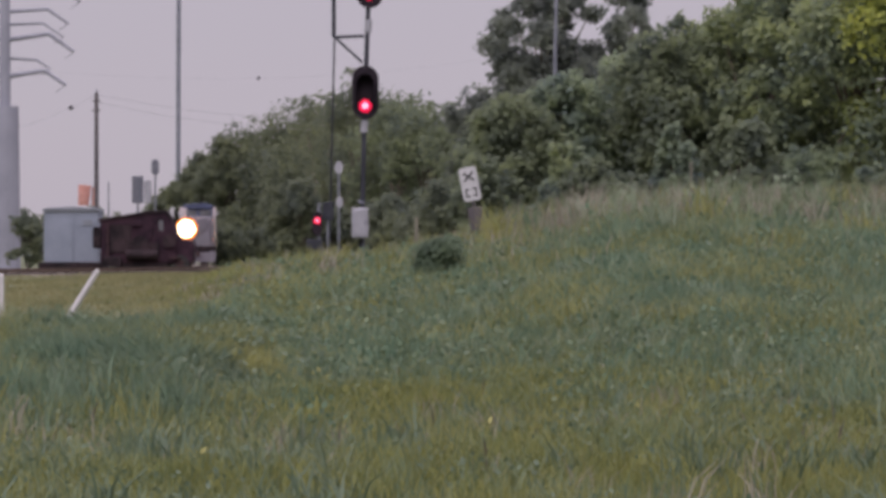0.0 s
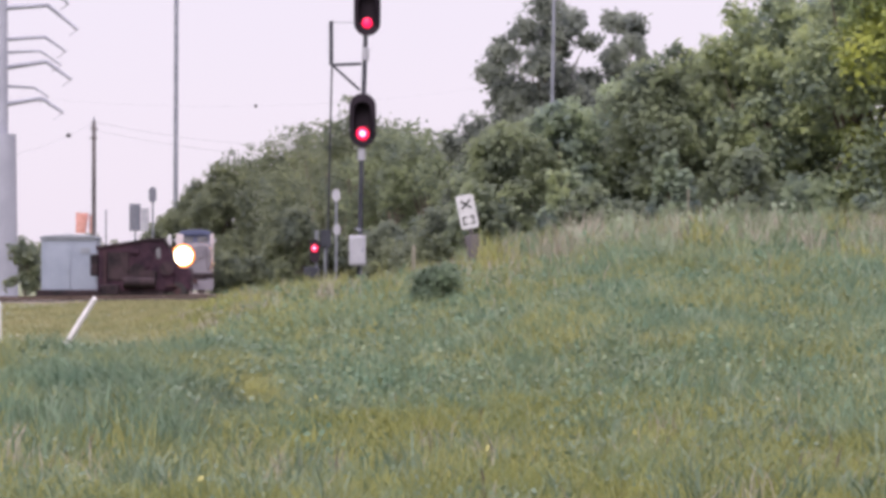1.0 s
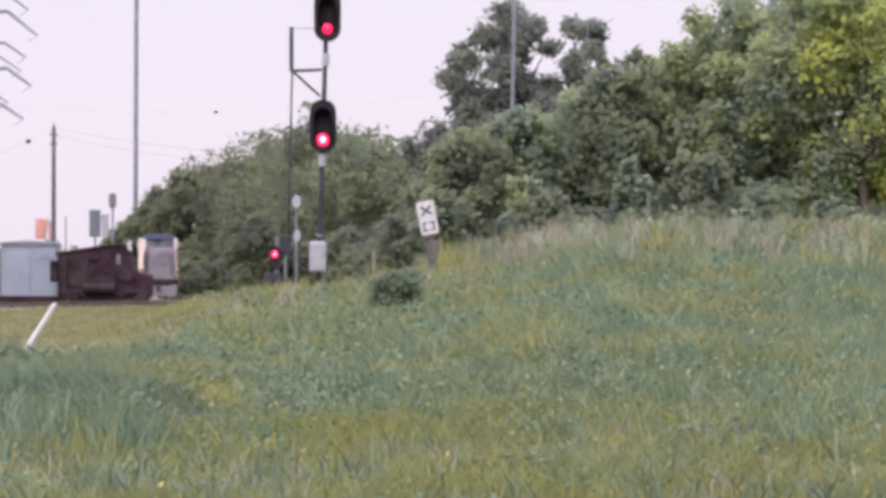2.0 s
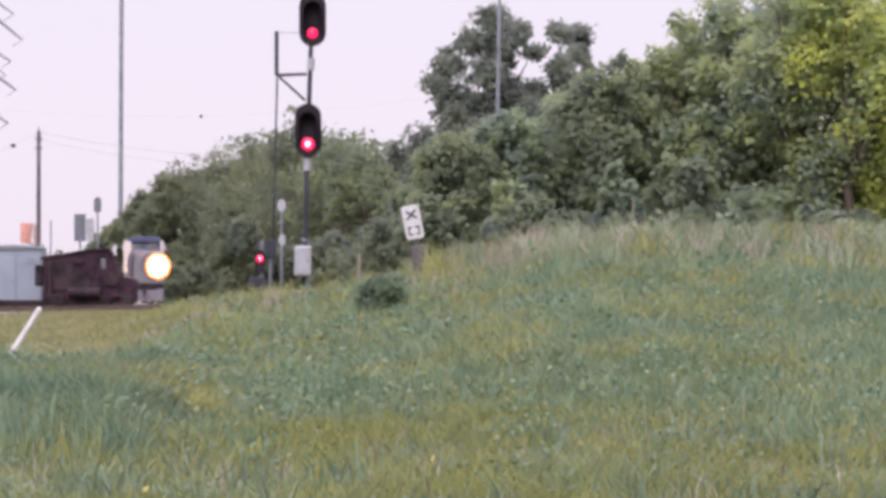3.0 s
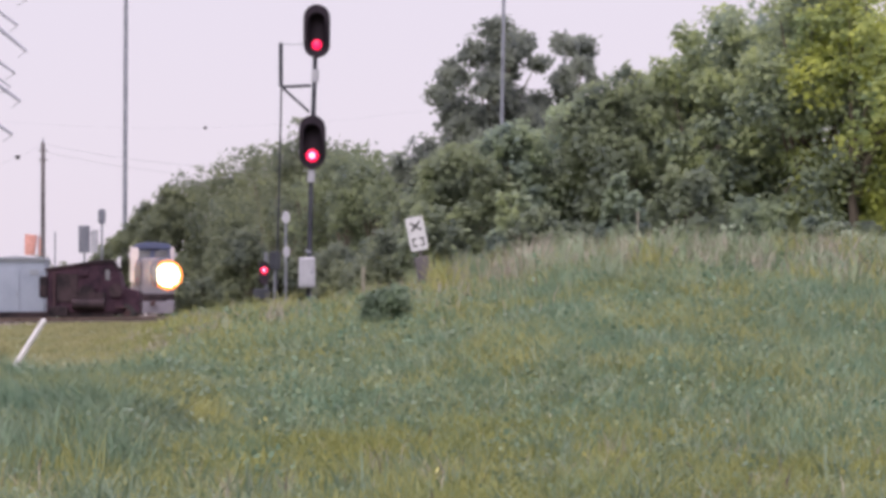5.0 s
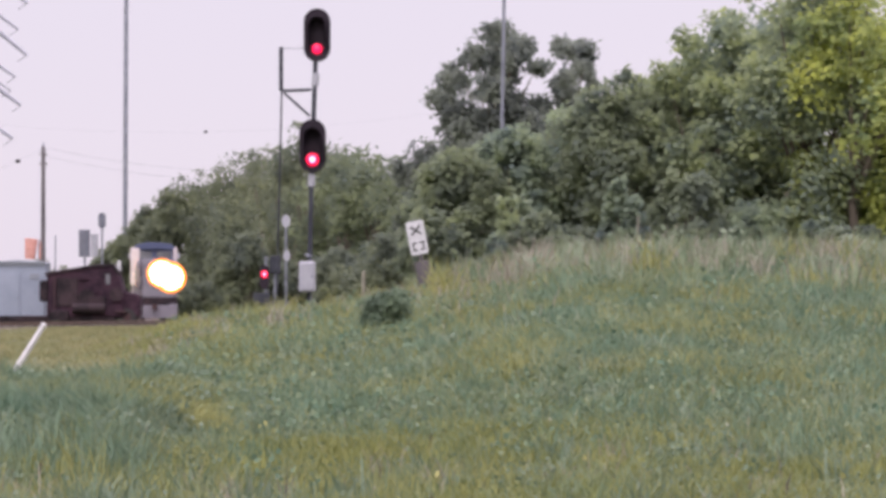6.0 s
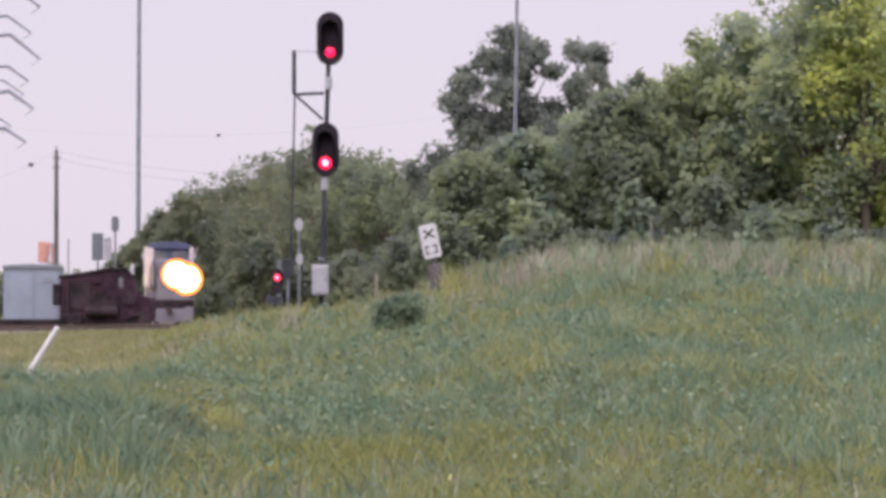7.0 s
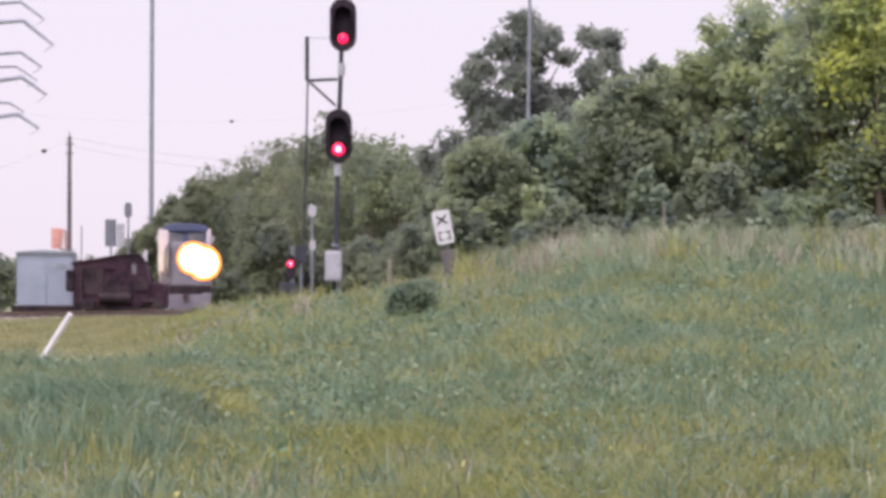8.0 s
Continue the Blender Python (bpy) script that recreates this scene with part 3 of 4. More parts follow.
def build_trees():
    rng = random.Random(5)
    # the tall crown behind the wood, with gaps of sky between its boughs
    D = 128
    high = dict(lobe=(0.13, 0.24), girth=0.010)

    def bough(a0, a, b, s):
        return (a - a0) * MIL * D, EYE + b * MIL * D, s * MIL * D * 1.16
    tree(180, D, 11.6, 4.6, LEAF_HIGH, 101, 0.2, 0.15, 21000, 0, "tall dark-leaved tree rising above the wood", girth=0.012, boughs=[bough(180, *q) for q in (
        (192, 474, 36), (236, 468, 34), (154, 452, 30), (116, 412, 32), (86, 370, 28), (112, 334, 32), (208, 426, 28), (162, 396, 34), (256, 424, 20),
        (208, 366, 42), (148, 318, 44), (240, 330, 50), (134, 288, 36), (180, 270, 52))])
    tree(300, D + 2, 11.0, 3.0, LEAF_HIGH, 102, 0.2, 0.15, 11000, 0, "slim dark tree beside the tallest crown", girth=0.010, boughs=[bough(300, *q) for q in (
        (320, 468, 26), (346, 460, 22), (334, 424, 20), (298, 402, 26), (360, 400, 13), (316, 378, 32), (286, 356, 40), (330, 330, 46), (290, 290, 50))])
    tree(60, 150, 8.0, 2.9, LEAF_HIGH, 104, 0.3, 0.17, 8000, 34, "small dark round tree behind the wood", **high)
    # near wood on the bank
    row = ((98, 100, 3.7, 2.2), (120, 96, 4.3, 3.2), (215, 98, 4.8, 3.4), (310, 100, 5.6, 3.6), (400, 97, 6.2, 3.8), (480, 99, 6.5, 3.6),
           (560, 97, 7.6, 3.8), (650, 98, 8.3, 4.2), (740, 95, 8.6, 4.2), (830, 94, 8.9, 4.6), (930, 96, 9.0, 4.8), (610, 106, 8.9, 4.4), (360, 108, 6.3, 4.0),
           (520, 107, 7.4, 3.6), (720, 108, 9.6, 5.0), (860, 108, 9.8, 5.4), (270, 107, 5.6, 3.6), (440, 108, 6.8, 3.6))
    for i, (a, d, top, w) in enumerate(row):
        yellow = a > 800
        tree(a, d, top, w, LEAF_YELLOW if yellow else (LEAF_DARK if i % 3 == 1 and a < 560 else (LEAF_MID if a > 420 else LEAF_NEAR)), 200 + i, 0.05, 0.145, 13000, 46,
             "yellow-green broad-leaved tree on the bank" if yellow else "dense green broad-leaved tree on the bank")
    # undergrowth at the wood's edge
    for i in range(14):
        a = 62 + i * 67 + rng.uniform(-22, 22)
        tree(a, 91 + rng.uniform(-2, 2), rng.uniform(1.0, 2.9), rng.uniform(1.2, 2.2), (LEAF_DARK, LEAF_NEAR, LEAF_MID, LEAF_DARK)[i % 4], 300 + i, 0.02, 0.15, 2600, 20,
             "leafy shrub at the edge of the wood", "shrub")
    # hazier wood behind the signal
    far = ((-505, 352, 6.6, 4.6), (-468, 348, 8.6, 4.9), (-430, 345, 10.8, 5.3), (-385, 342, 12.7, 6.3), (-335, 340, 13.9, 8.6), (-285, 335, 14.8, 9.4), (-225, 180, 8.8, 6.0),
           (-150, 174, 9.5, 6.0), (-85, 170, 8.8, 5.6), (-25, 166, 8.3, 5.0), (25, 162, 7.4, 4.6), (-250, 330, 15.4, 9.0), (-190, 190, 9.2, 6.6), (-120, 186, 9.4, 6.6), (-50, 180, 8.2, 6), (80, 150, 6.6, 4.6),
           (-408, 339, 10.6, 6.2), (-450, 341, 8.6, 5.6), (-488, 346, 7.0, 5.4))
    for i, (a, d, top, w) in enumerate(far):
        tree(a, d, top, w, LEAF_DARK if a > -110 and d < 200 else LEAF_FAR, 400 + i, 0.04, 0.17 if d < 250 else 0.26, 9500, 50, "hazy green tree in the distant wood")
    for i in range(9):
        tree(-265 + i * 42 + rng.uniform(-12, 12), 150 + rng.uniform(-4, 4) - i * 2, rng.uniform(2.6, 4.2), rng.uniform(2.6, 3.8), LEAF_FAR, 450 + i, 0.02, 0.16, 5000, 26, "low shrub before the distant wood", "shrub")
    for i in range(9):
        tree(-830 + i * 40 + rng.uniform(-8, 8), 345 + rng.uniform(-5, 5), rng.uniform(4.4, 5.2), rng.uniform(4.4, 5.6), LEAF_FAR, 470 + i, 0.02, 0.4, 1200, 16, "hazy low tree on the far skyline")
    for i in range(8):
        tree(-410 + i * 30, 334 + rng.uniform(-4, 4), rng.uniform(4.0, 5.8), rng.uniform(4.8, 6.2), LEAF_FAR, 520 + i, 0.01, 0.26, 2200, 20, "low shrub under the distant wood", "shrub")
    for i in range(7):
        tree(-388 + i * 25, 317 + rng.uniform(-3, 3), rng.uniform(2.6, 3.8), rng.uniform(3.6, 4.6), LEAF_FAR, 540 + i, 0.0, 0.24, 2400, 22, "low shrub under the distant wood", "shrub")
    tree(-742, 185, 2.9, 2.2, LEAF_FAR, 490, 0.02, 0.22, 1500, 14, "green shrub beside the equipment bungalow", "shrub")


build_trees()


# ---- the railway ----
def track_line(s):
    """The middle of the track, s metres along it from the far end: a long straight that then sweeps out over the flat side."""
    straight = 215.0
    x0, y0 = -26.6, 380.0
    ux, uy = 0.0763, -0.9971
    if s <= straight:
        return x0 + ux * s, y0 + uy * s, math.atan2(ux, -uy)
    r = 60.0
    h = math.atan2(ux, -uy)
    k = (s - straight) / r
    cx, cy = x0 + ux * straight - r * math.cos(h), y0 + uy * straight - r * math.sin(h)
    if k < 1.5:
        return cx + r * math.cos(h - k), cy + r * math.sin(h - k), h - k
    rest = s - straight - 1.5 * r
    return cx + r * math.cos(h - 1.5) + math.sin(h - 1.5) * rest, cy + r * math.sin(h - 1.5) - math.cos(h - 1.5) * rest, h - 1.5


def rail_height(y):
    return 1.08 - 0.28 * float(smooth((y - 160) / 45))


def build_track():
    bm = bmesh.new()
    rows = []
    for i in range(0, 440, 3):
        x, y, h = track_line(i)
        n = Vector((math.cos(h), math.sin(h), 0))
        c = Vector((x, y, 0))
        top = rail_height(y)
        base = top - 0.75
        rows.append([bm.verts.new(c - n * 2.6 + Vector((0, 0, base))), bm.verts.new(c - n * 1.6 + Vector((0, 0, top - 0.2))),
                     bm.verts.new(c + n * 1.6 + Vector((0, 0, top - 0.2))), bm.verts.new(c + n * 2.6 + Vector((0, 0, base)))])
    for p, q in zip(rows, rows[1:]):
        for j in range(3):
            bm.faces.new((p[j], p[j + 1], q[j + 1], q[j]))
    th = thing("railway_track", (0, 0, 0), "single railway track on a brown ballast bed", "track", kind="structure")
    part("ballast", bm, BALLAST, th)
    for off in (-0.75, 0.75):
        bm = bmesh.new()
        last = None
        for i in range(0, 440, 3):
            x, y, h = track_line(i)
            p = Vector((x + math.cos(h) * off, y + math.sin(h) * off, rail_height(y) - 0.07))
            n = Vector((math.cos(h), math.sin(h), 0)) * 0.036
            ring = [bm.verts.new(p + n * sx + Vector((0, 0, sz))) for sx, sz in ((-1, -0.07), (1, -0.07), (1, 0.07), (-1, 0.07))]
            if last:
                for j in range(4):
                    bm.faces.new((last[j], last[(j + 1) % 4], ring[(j + 1) % 4], ring[j]))
            last = ring
        part("rail", bm, RAIL, th)
    tie_mesh = None
    for i in range(280):
        x, y, h = track_line(150 + i * 0.8)
        if tie_mesh is None:
            bm = box((2.6, 0.23, 0.18), bevel=0.012)
            ob = part("tie", bm, TIE, th)
            tie_mesh = ob.data
        else:
            ob = new("tie", tie_mesh)
            ob.parent = th
        ob.matrix_basis = pose(x, y, rail_height(y) - 0.21, 0, 0, math.degrees(h))


build_track()


def build_locomotive():
    """Faces -y; its foot is on the rails under the cab's front."""
    th = thing("locomotive", (0, 0, 0), "grey and navy diesel locomotive with lit headlights", "locomotive")
    W = 3.05
    part("frame", box((W, 19.0, 0.55), (0, 9.6, 1.25), 0.05), MAROON_DARK, th)
    bm = plate(((-1.45, 0.1), (1.45, 0.1), (1.5, 0.95), (-1.5, 0.95)), 0.25, (0, 0.0, 0.05), bevel=0.02)
    part("plow", bm, NOSE, th, "grey steel snow plow under the nose")
    # nose: a tapered block with rounded edges
    bm = box((2.2, 1.9, 2.6), (0.25, 1.0, 2.78), 0.14)
    for v in bm.verts:
        if v.co.y < 0.5 and v.co.z > 3.2:
            v.co.y += 0.25
    part("nose", bm, NOSE, th, "plain grey tall nose")
    part("cab", box((W, 2.3, 1.75), (0, 3.0, 2.38), 0.1), NOSE, th, "grey cab front")
    part("cab_top", box((W, 2.3, 1.5), (0, 3.0, 4.0), 0.08), NAVY, th, "navy upper cab")
    part("windshield_band", plate(((-1.3, 0), (1.3, 0), (1.2, 0.95), (-1.2, 0.95)), 0.1, (0, 1.84, 3.66), bevel=0.02), NAVY, th, "dark navy band with windshields")
    for sx in (-0.62, 0.62):
        part("windshield", box((0.95, 0.05, 0.48), (sx, 1.78, 4.36), 0.03), DULL_GLASS, th)
    bm = plate(((-1.5, 0), (1.5, 0), (1.2, 0.36), (0.5, 0.48), (-0.5, 0.48), (-1.2, 0.36)), 2.5, (0, 2.95, 4.72), bevel=0.03)
    part("roof", bm, NAVY, th, "navy cab roof")
    part("number_board", box((0.95, 0.2, 0.26), (0, 1.68, 4.86), 0.03), NAVY, th)
    bm = box((2.0, 14.0, 2.7), (0, 11.3, 2.86), 0.12)
    part("long_hood", bm, NAVY, th)
    for sy in (7.0, 10.5, 14.0):
        part("radiator_fan", rod((0, sy, 4.18), (0, sy, 4.36), 0.6, 0.55, 18), MAROON_DARK, th)
    for sx in (-1, 1):
        bm = rod((sx * 1.48, 0.05, 1.5), (sx * 1.48, 0.05, 2.6), 0.025)
        rod((sx * 1.48, 0.05, 2.6), (sx * 1.48, 1.8, 2.6), 0.025, bm=bm)
        part("handrail", bm, CREAM, th)
        part("corner_post", box((0.28 if sx > 0 else 0.62, 0.22, 2.5), (sx * 1.40 + (sx < 0) * 0.12, 1.80, 3.62), 0.08), CREAM, th, "off-white corner post")
        part("mirror", box((0.2, 0.06, 0.34), (sx * 1.62, 1.9, 4.3), 0.02), ALU, th)
        part("step", box((0.55, 0.5, 0.7), (sx * 1.25, 0.25, 0.75), 0.03), NOSE, th)
    for ty in (3.4, 15.8):
        bm = box((2.3, 4.2, 0.5), (0, ty, 0.62), 0.06)
        truck = part("truck", bm, MAROON_DARK, th)
        for wy in (-1.6, 0, 1.6):
            for sx in (-0.72, 0.72):
                part("wheel", rod((sx - 0.07, ty + wy, 0.5), (sx + 0.07, ty + wy, 0.5), 0.5, seg=20), RUST, truck)
    part("coupler", box((0.3, 0.7, 0.35), (0, -0.3, 0.9), 0.05), RUST, th)
    lamps = []
    # Discs far larger than real lamps: glare is built into their size and rim.
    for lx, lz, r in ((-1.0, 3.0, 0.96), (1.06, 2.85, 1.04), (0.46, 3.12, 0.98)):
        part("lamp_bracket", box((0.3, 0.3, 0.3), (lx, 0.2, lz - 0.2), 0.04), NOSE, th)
        drum = part("headlight", rod((0, -0.02, 0), (0, 0.05, 0), r, r * 0.8, 36), NOSE, th, "headlight disc built as large as its glare")
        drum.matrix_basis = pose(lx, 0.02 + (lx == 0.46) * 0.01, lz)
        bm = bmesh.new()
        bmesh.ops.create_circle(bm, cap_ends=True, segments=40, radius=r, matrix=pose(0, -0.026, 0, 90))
        part("glare_ring", bm, GLARE_RIM, drum, "glowing orange ring that imitates glare round the lamp")
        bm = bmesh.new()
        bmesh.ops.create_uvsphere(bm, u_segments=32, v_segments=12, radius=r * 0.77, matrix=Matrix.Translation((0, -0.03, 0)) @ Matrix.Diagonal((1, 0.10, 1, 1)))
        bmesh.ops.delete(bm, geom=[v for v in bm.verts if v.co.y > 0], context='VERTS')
        part("lens", bm, LAMP_GLARE, drum, "burning glass widened to its white glare")
        lamps.append(drum)
    return th, lamps


loco, headlights = build_locomotive()


# ---- signals ----
def signal_head(parent, at, lens_size=0.145):
    """A tall round-ended target plate with a deep hood over its lit lens; faces -y."""
    head = part("signal_head", plate(pill(0.60, 1.20), 0.05, at, bevel=0.008), BLACK, parent, "black round-ended backplate")
    x, y, z = at
    part("lamp_case", box((0.36, 0.3, 0.9), (x, y + 0.18, z), 0.05), BLACK, head)
    bm = bmesh.new()                     # hood: an open half tunnel round the lens column
    prof = [(-0.19 * math.cos(i * math.pi / 12), 0.19 * math.sin(i * math.pi / 12)) for i in range(13)]
    for r, s in ((1.0, 1), (0.93, -1)):
        ring0 = [bm.verts.new((x + px * r, y - 0.02, z + 0.20 + pz * r)) for px, pz in prof]
        ring1 = [bm.verts.new((x + px * r, y - 0.34, z + 0.20 + pz * r)) for px, pz in prof]
        foot0 = [bm.verts.new((x + sx * 0.19 * r, y - 0.02, z - 0.36)) for sx in (-1, 1)]
        foot1 = [bm.verts.new((x + sx * 0.19 * r, y - 0.14, z - 0.36)) for sx in (-1, 1)]
        line0, line1 = [foot0[0], *ring0, foot0[1]], [foot1[0], *ring1, foot1[1]]
        for i in range(len(line0) - 1):
            f = (line0[i], line0[i + 1], line1[i + 1], line1[i])
            bm.faces.new(f if s > 0 else f[::-1])
    part("hood", bm, BLACK, head, "grey-edged hood")
    zl = z - 0.31
    bm = bmesh.new()
    bmesh.ops.create_uvsphere(bm, u_segments=20, v_segments=10, radius=lens_size, matrix=Matrix.Translation((x, y - 0.03, zl)) @ Matrix.Diagonal((1, 0.35, 1, 1)))
    lens = part("lens", bm, RED_GLASS, head, "lit red lens")
    return head, (x, y - 0.075, zl)


def build_signal():
    D = 81.0
    foot = spot(-150, 0, D)
    foot.z = gz(foot.x, foot.y) - 0.05
    th = thing("railway_signal", foot, "two-headed railway signal showing red over red", "signal", lean=(0, 0))

    def at(a, b):
        p = spot(a, b, D)
        return p.x - foot.x, p.z - foot.z
    lo, up = at(-142, 287), at(-134, 483)
    low, top = at(-149, 10), at(-135, 500)
    bm = rod((low[0], 0, 0), (lo[0] - 0.03, 0, lo[1] - 0.9), 0.06, 0.055, 14)
    part("mast_foot", bm, MAST, th, "dark lower mast")
    part("mast", rod((lo[0] - 0.03, 0, lo[1] - 0.9), (top[0], 0, top[1]), 0.055, 0.05, 14), MAST, th, "slim grey mast")
    part("collar", rod((lo[0] - 0.03, 0, lo[1] - 0.9), (lo[0] - 0.02, 0, lo[1] - 0.62), 0.085, 0.085, 14), ALU, th, "pale mast collar")
    c = at(-137, 403)
    part("collar", rod((c[0] - 0.01, 0, c[1] - 0.12), (c[0] + 0.01, 0, c[1] + 0.16), 0.08, 0.08, 14), ALU, th, "pale mast collar")
    for p, hot in ((lo, 1), (up, 0)):
        head, face = signal_head(th, (p[0], -0.12, p[1]), 0.145 if hot else 0.115)
        if not hot:
            continue
        bm = bmesh.new()
        r = 0.07
        bmesh.ops.create_uvsphere(bm, u_segments=16, v_segments=8, radius=r, matrix=Matrix.Translation(face) @ Matrix.Diagonal((1, 0.3, 1, 1)))
        part("lamp", bm, RED_HOT, head, "glowing red lamp")
    # service bracket with its upright, and the slim ladder below it
    v0, v1, v2 = at(-199, 463), at(-197, 385), at(-145, 387)
    bm = box((0.09, 0.09, v0[1] - v1[1]), ((v0[0] + v1[0]) / 2, 0.05, (v0[1] + v1[1]) / 2), 0.01)
    part("bracket_post", bm, MAST, th)
    part("bracket_arm", rod((v1[0], 0.05, v1[1]), (v2[0], 0.0, v2[1]), 0.035), MAST, th)
    d0, d1 = at(-193, 382), at(-147, 340)
    part("brace", rod((d0[0], 0.05, d0[1]), (d1[0], 0.0, d1[1]), 0.028), MAST, th)
    part("top_rail", rod((v0[0], 0.05, v0[1] - 0.03), (up[0], 0.05, v0[1] - 0.03), 0.010), ALU, th)
    l0 = at(-207, 20)
    for dy in (-0.05, 0.33):
        part("ladder_rail", rod((v1[0], dy, v1[1]), (l0[0], dy, 0.1), 0.015, seg=8), MAST, th)
    n = 18
    for i in range(n):
        f = (i + 0.5) / n
        x, z = v1[0] + (l0[0] - v1[0]) * f, v1[1] + (0.1 - v1[1]) * f
        part("rung", rod((x, -0.05, z), (x, 0.33, z), 0.011, seg=6), MAST, th)
    # instrument case on the mast
    cb = at(-152, 56)
    case = part("junction_case", box((0.37, 0.36, 0.68), (cb[0] + 0.01, -0.12, cb[1]), 0.03), ALU, th, "pale grey junction case")
    part("case_door", box((0.31, 0.03, 0.60), (cb[0] + 0.01, -0.305, cb[1]), 0.012), ALU, case)
    part("latch", box((0.03, 0.03, 0.08), (cb[0] + 0.12, -0.325, cb[1]), 0.006), STEEL, case)
    fb = at(-158, 12)
    part("conduit", rod((fb[0] + 0.12, -0.05, 0.2), (cb[0] + 0.1, -0.05, cb[1] - 0.3), 0.022, seg=8), STEEL, th)
    for z in (0.25, 0.45):
        part("clamp", rod((low[0], 0, cb[1] + z), (low[0] + 0.01, 0, cb[1] + z + 0.05), 0.085, 0.085, 12), STEEL, th)
    part("footing", box((0.34, 0.34, 0.6), (fb[0], 0, 0.2), 0.03), POST, th, "pale concrete footing")


build_signal()


def build_dwarf_signal():
    D = 110.0
    foot = spot(-227, 0, D)
    foot.z = gz(foot.x, foot.y)
    th = thing("dwarf_signal", foot, "low railway signal with one lit red lens", "signal")
    z = spot(-227, 60, D).z - foot.z
    part("post", rod((0.05, 0.1, 0), (0.05, 0.1, z + 0.55), 0.05), STEEL, th)
    head = part("signal_head", plate(pill(0.30, 0.72), 0.05, (0, -0.02, z - 0.08), bevel=0.008), BLACK, th)
    part("lamp_case", box((0.22, 0.22, 0.5), (0, 0.12, z - 0.08), 0.04), BLACK, head)
    bm = bmesh.new()
    bmesh.ops.create_uvsphere(bm, u_segments=16, v_segments=8, radius=0.105, matrix=Matrix.Translation((0, -0.06, z)) @ Matrix.Diagonal((1, 0.35, 1, 1)))
    part("lens", bm, RED_GLASS, head, "lit red lens")
    bm = bmesh.new()
    bmesh.ops.create_uvsphere(bm, u_segments=12, v_segments=8, radius=0.04, matrix=Matrix.Translation((0, -0.095, z)) @ Matrix.Diagonal((1, 0.35, 1, 1)))
    part("lamp", bm, RED_HOT, head, "glowing red lamp")
    part("base_case", box((0.5, 0.4, 0.32), (-0.08, 0, z - 0.72), 0.04), MAST, th, "dark base case")
    part("relay_case", box((0.34, 0.3, 0.55), (0.32, 0.25, z + 0.30), 0.03), MAST, th, "dark relay case")
    part("leg", rod((0.32, 0.25, 0), (0.32, 0.25, z + 0.3), 0.06), STEEL, th)


build_dwarf_signal()


def build_target_post():
    D = 98.0
    foot = spot(-189, 0, D)
    foot.z = gz(foot.x, foot.y)
    th = thing("target_post", foot, "slim post with two pale oval targets", "sign post")
    z1, z2 = spot(0, 154, D).z - foot.z, spot(0, 93, D).z - foot.z
    part("post", rod((0, 0.05, 0), (0, 0.05, z1), 0.035), STEEL, th)
    part("target", plate(oval(0.23, 0.36), 0.03, (0, 0, z1), bevel=0.006), ALU, th, "pale oval plate")
    part("target", plate(oval(0.20, 0.32), 0.03, (0.02, 0, z2), bevel=0.006), ALU, th, "pale oval plate")


build_target_post()


def build_sign():
    D = 72.0
    foot = spot(66, 0, D)
    foot.z = gz(foot.x, foot.y)
    th = thing("trackside_sign", foot, "white leaning trackside sign with a black cross", "sign", lean=(0, -11))
    z = (spot(0, 127, D).z - foot.z)
    part("post", box((0.07, 0.05, z + 0.15), (0, 0.05, (z + 0.15) / 2 - 0.1), 0.008), WOOD, th)
    board = part("board", plate(((-0.14, -0.34), (0.14, -0.34), (0.18, -0.30), (0.18, 0.30), (0.14, 0.34), (-0.14, 0.34), (-0.18, 0.30), (-0.18, -0.30)), 0.025, (0, 0, z), bevel=0.004), WHITE, th, "white rectangular board")
    for t in (40, -40):
        part("cross_bar", box((0.26, 0.006, 0.045), (0, -0.016, z + 0.15), 0, pose(0, 0, 0, 0, t, 0)), INK, board)
    for sx in (-0.075, 0.075):
        part("writing_bar", box((0.10, 0.006, 0.035), (sx, -0.016, z - 0.10), 0), INK, board)
        part("writing_bar", box((0.035, 0.006, 0.11), (sx * 1.35, -0.0165, z - 0.17), 0), INK, board)
        part("writing_bar", box((0.10, 0.006, 0.035), (sx, -0.016, z - 0.24), 0), INK, board)
    part("lower_box", box((0.3, 0.2, 0.5), (0.0, 0.1, z - 0.72), 0.03), WOOD, th, "dark box under the board")


build_sign()


def build_bush():
    D = 59.5
    x = -16 * MIL * D
    th = thing("bush", (x, D, gz(x, D)), "dark green round bush in the grass", "bush")
    rng = np.random.default_rng(77)
    cs = np.stack([rng.uniform(-0.31, 0.33, 22), rng.uniform(-0.32, 0.32, 22), rng.uniform(0.24, 0.66, 22)], -1)
    cs[:, 2] += 0.18 * cs[:, 0]
    bm = bmesh.new()
    for c in cs[:9]:
        rod((c[0] * 0.2, c[1] * 0.2, -0.05), c, 0.015, 0.006, 6, bm)
    part("stems", bm, BARK, th)
    leaf_cloud("crown", th, cs, rng.uniform(0.14, 0.24, 22), 6500, 0.055, LEAF_BUSH, 78)


build_bush()


def build_leaning_post():
    p, q = spot(-665, -107, 60), spot(-616, -29, 60)
    th = thing("leaning_post", p, "white leaning marker post in the lawn", "post")
    v = q - p
    part("shaft", rod((-v.x * 0.15, 0, -v.z * 0.15), v, 0.052, 0.046, 14), POST, th)
    part("cap", rod(v, v * 1.03, 0.048, 0.025, 14), POST, th)


build_leaning_post()


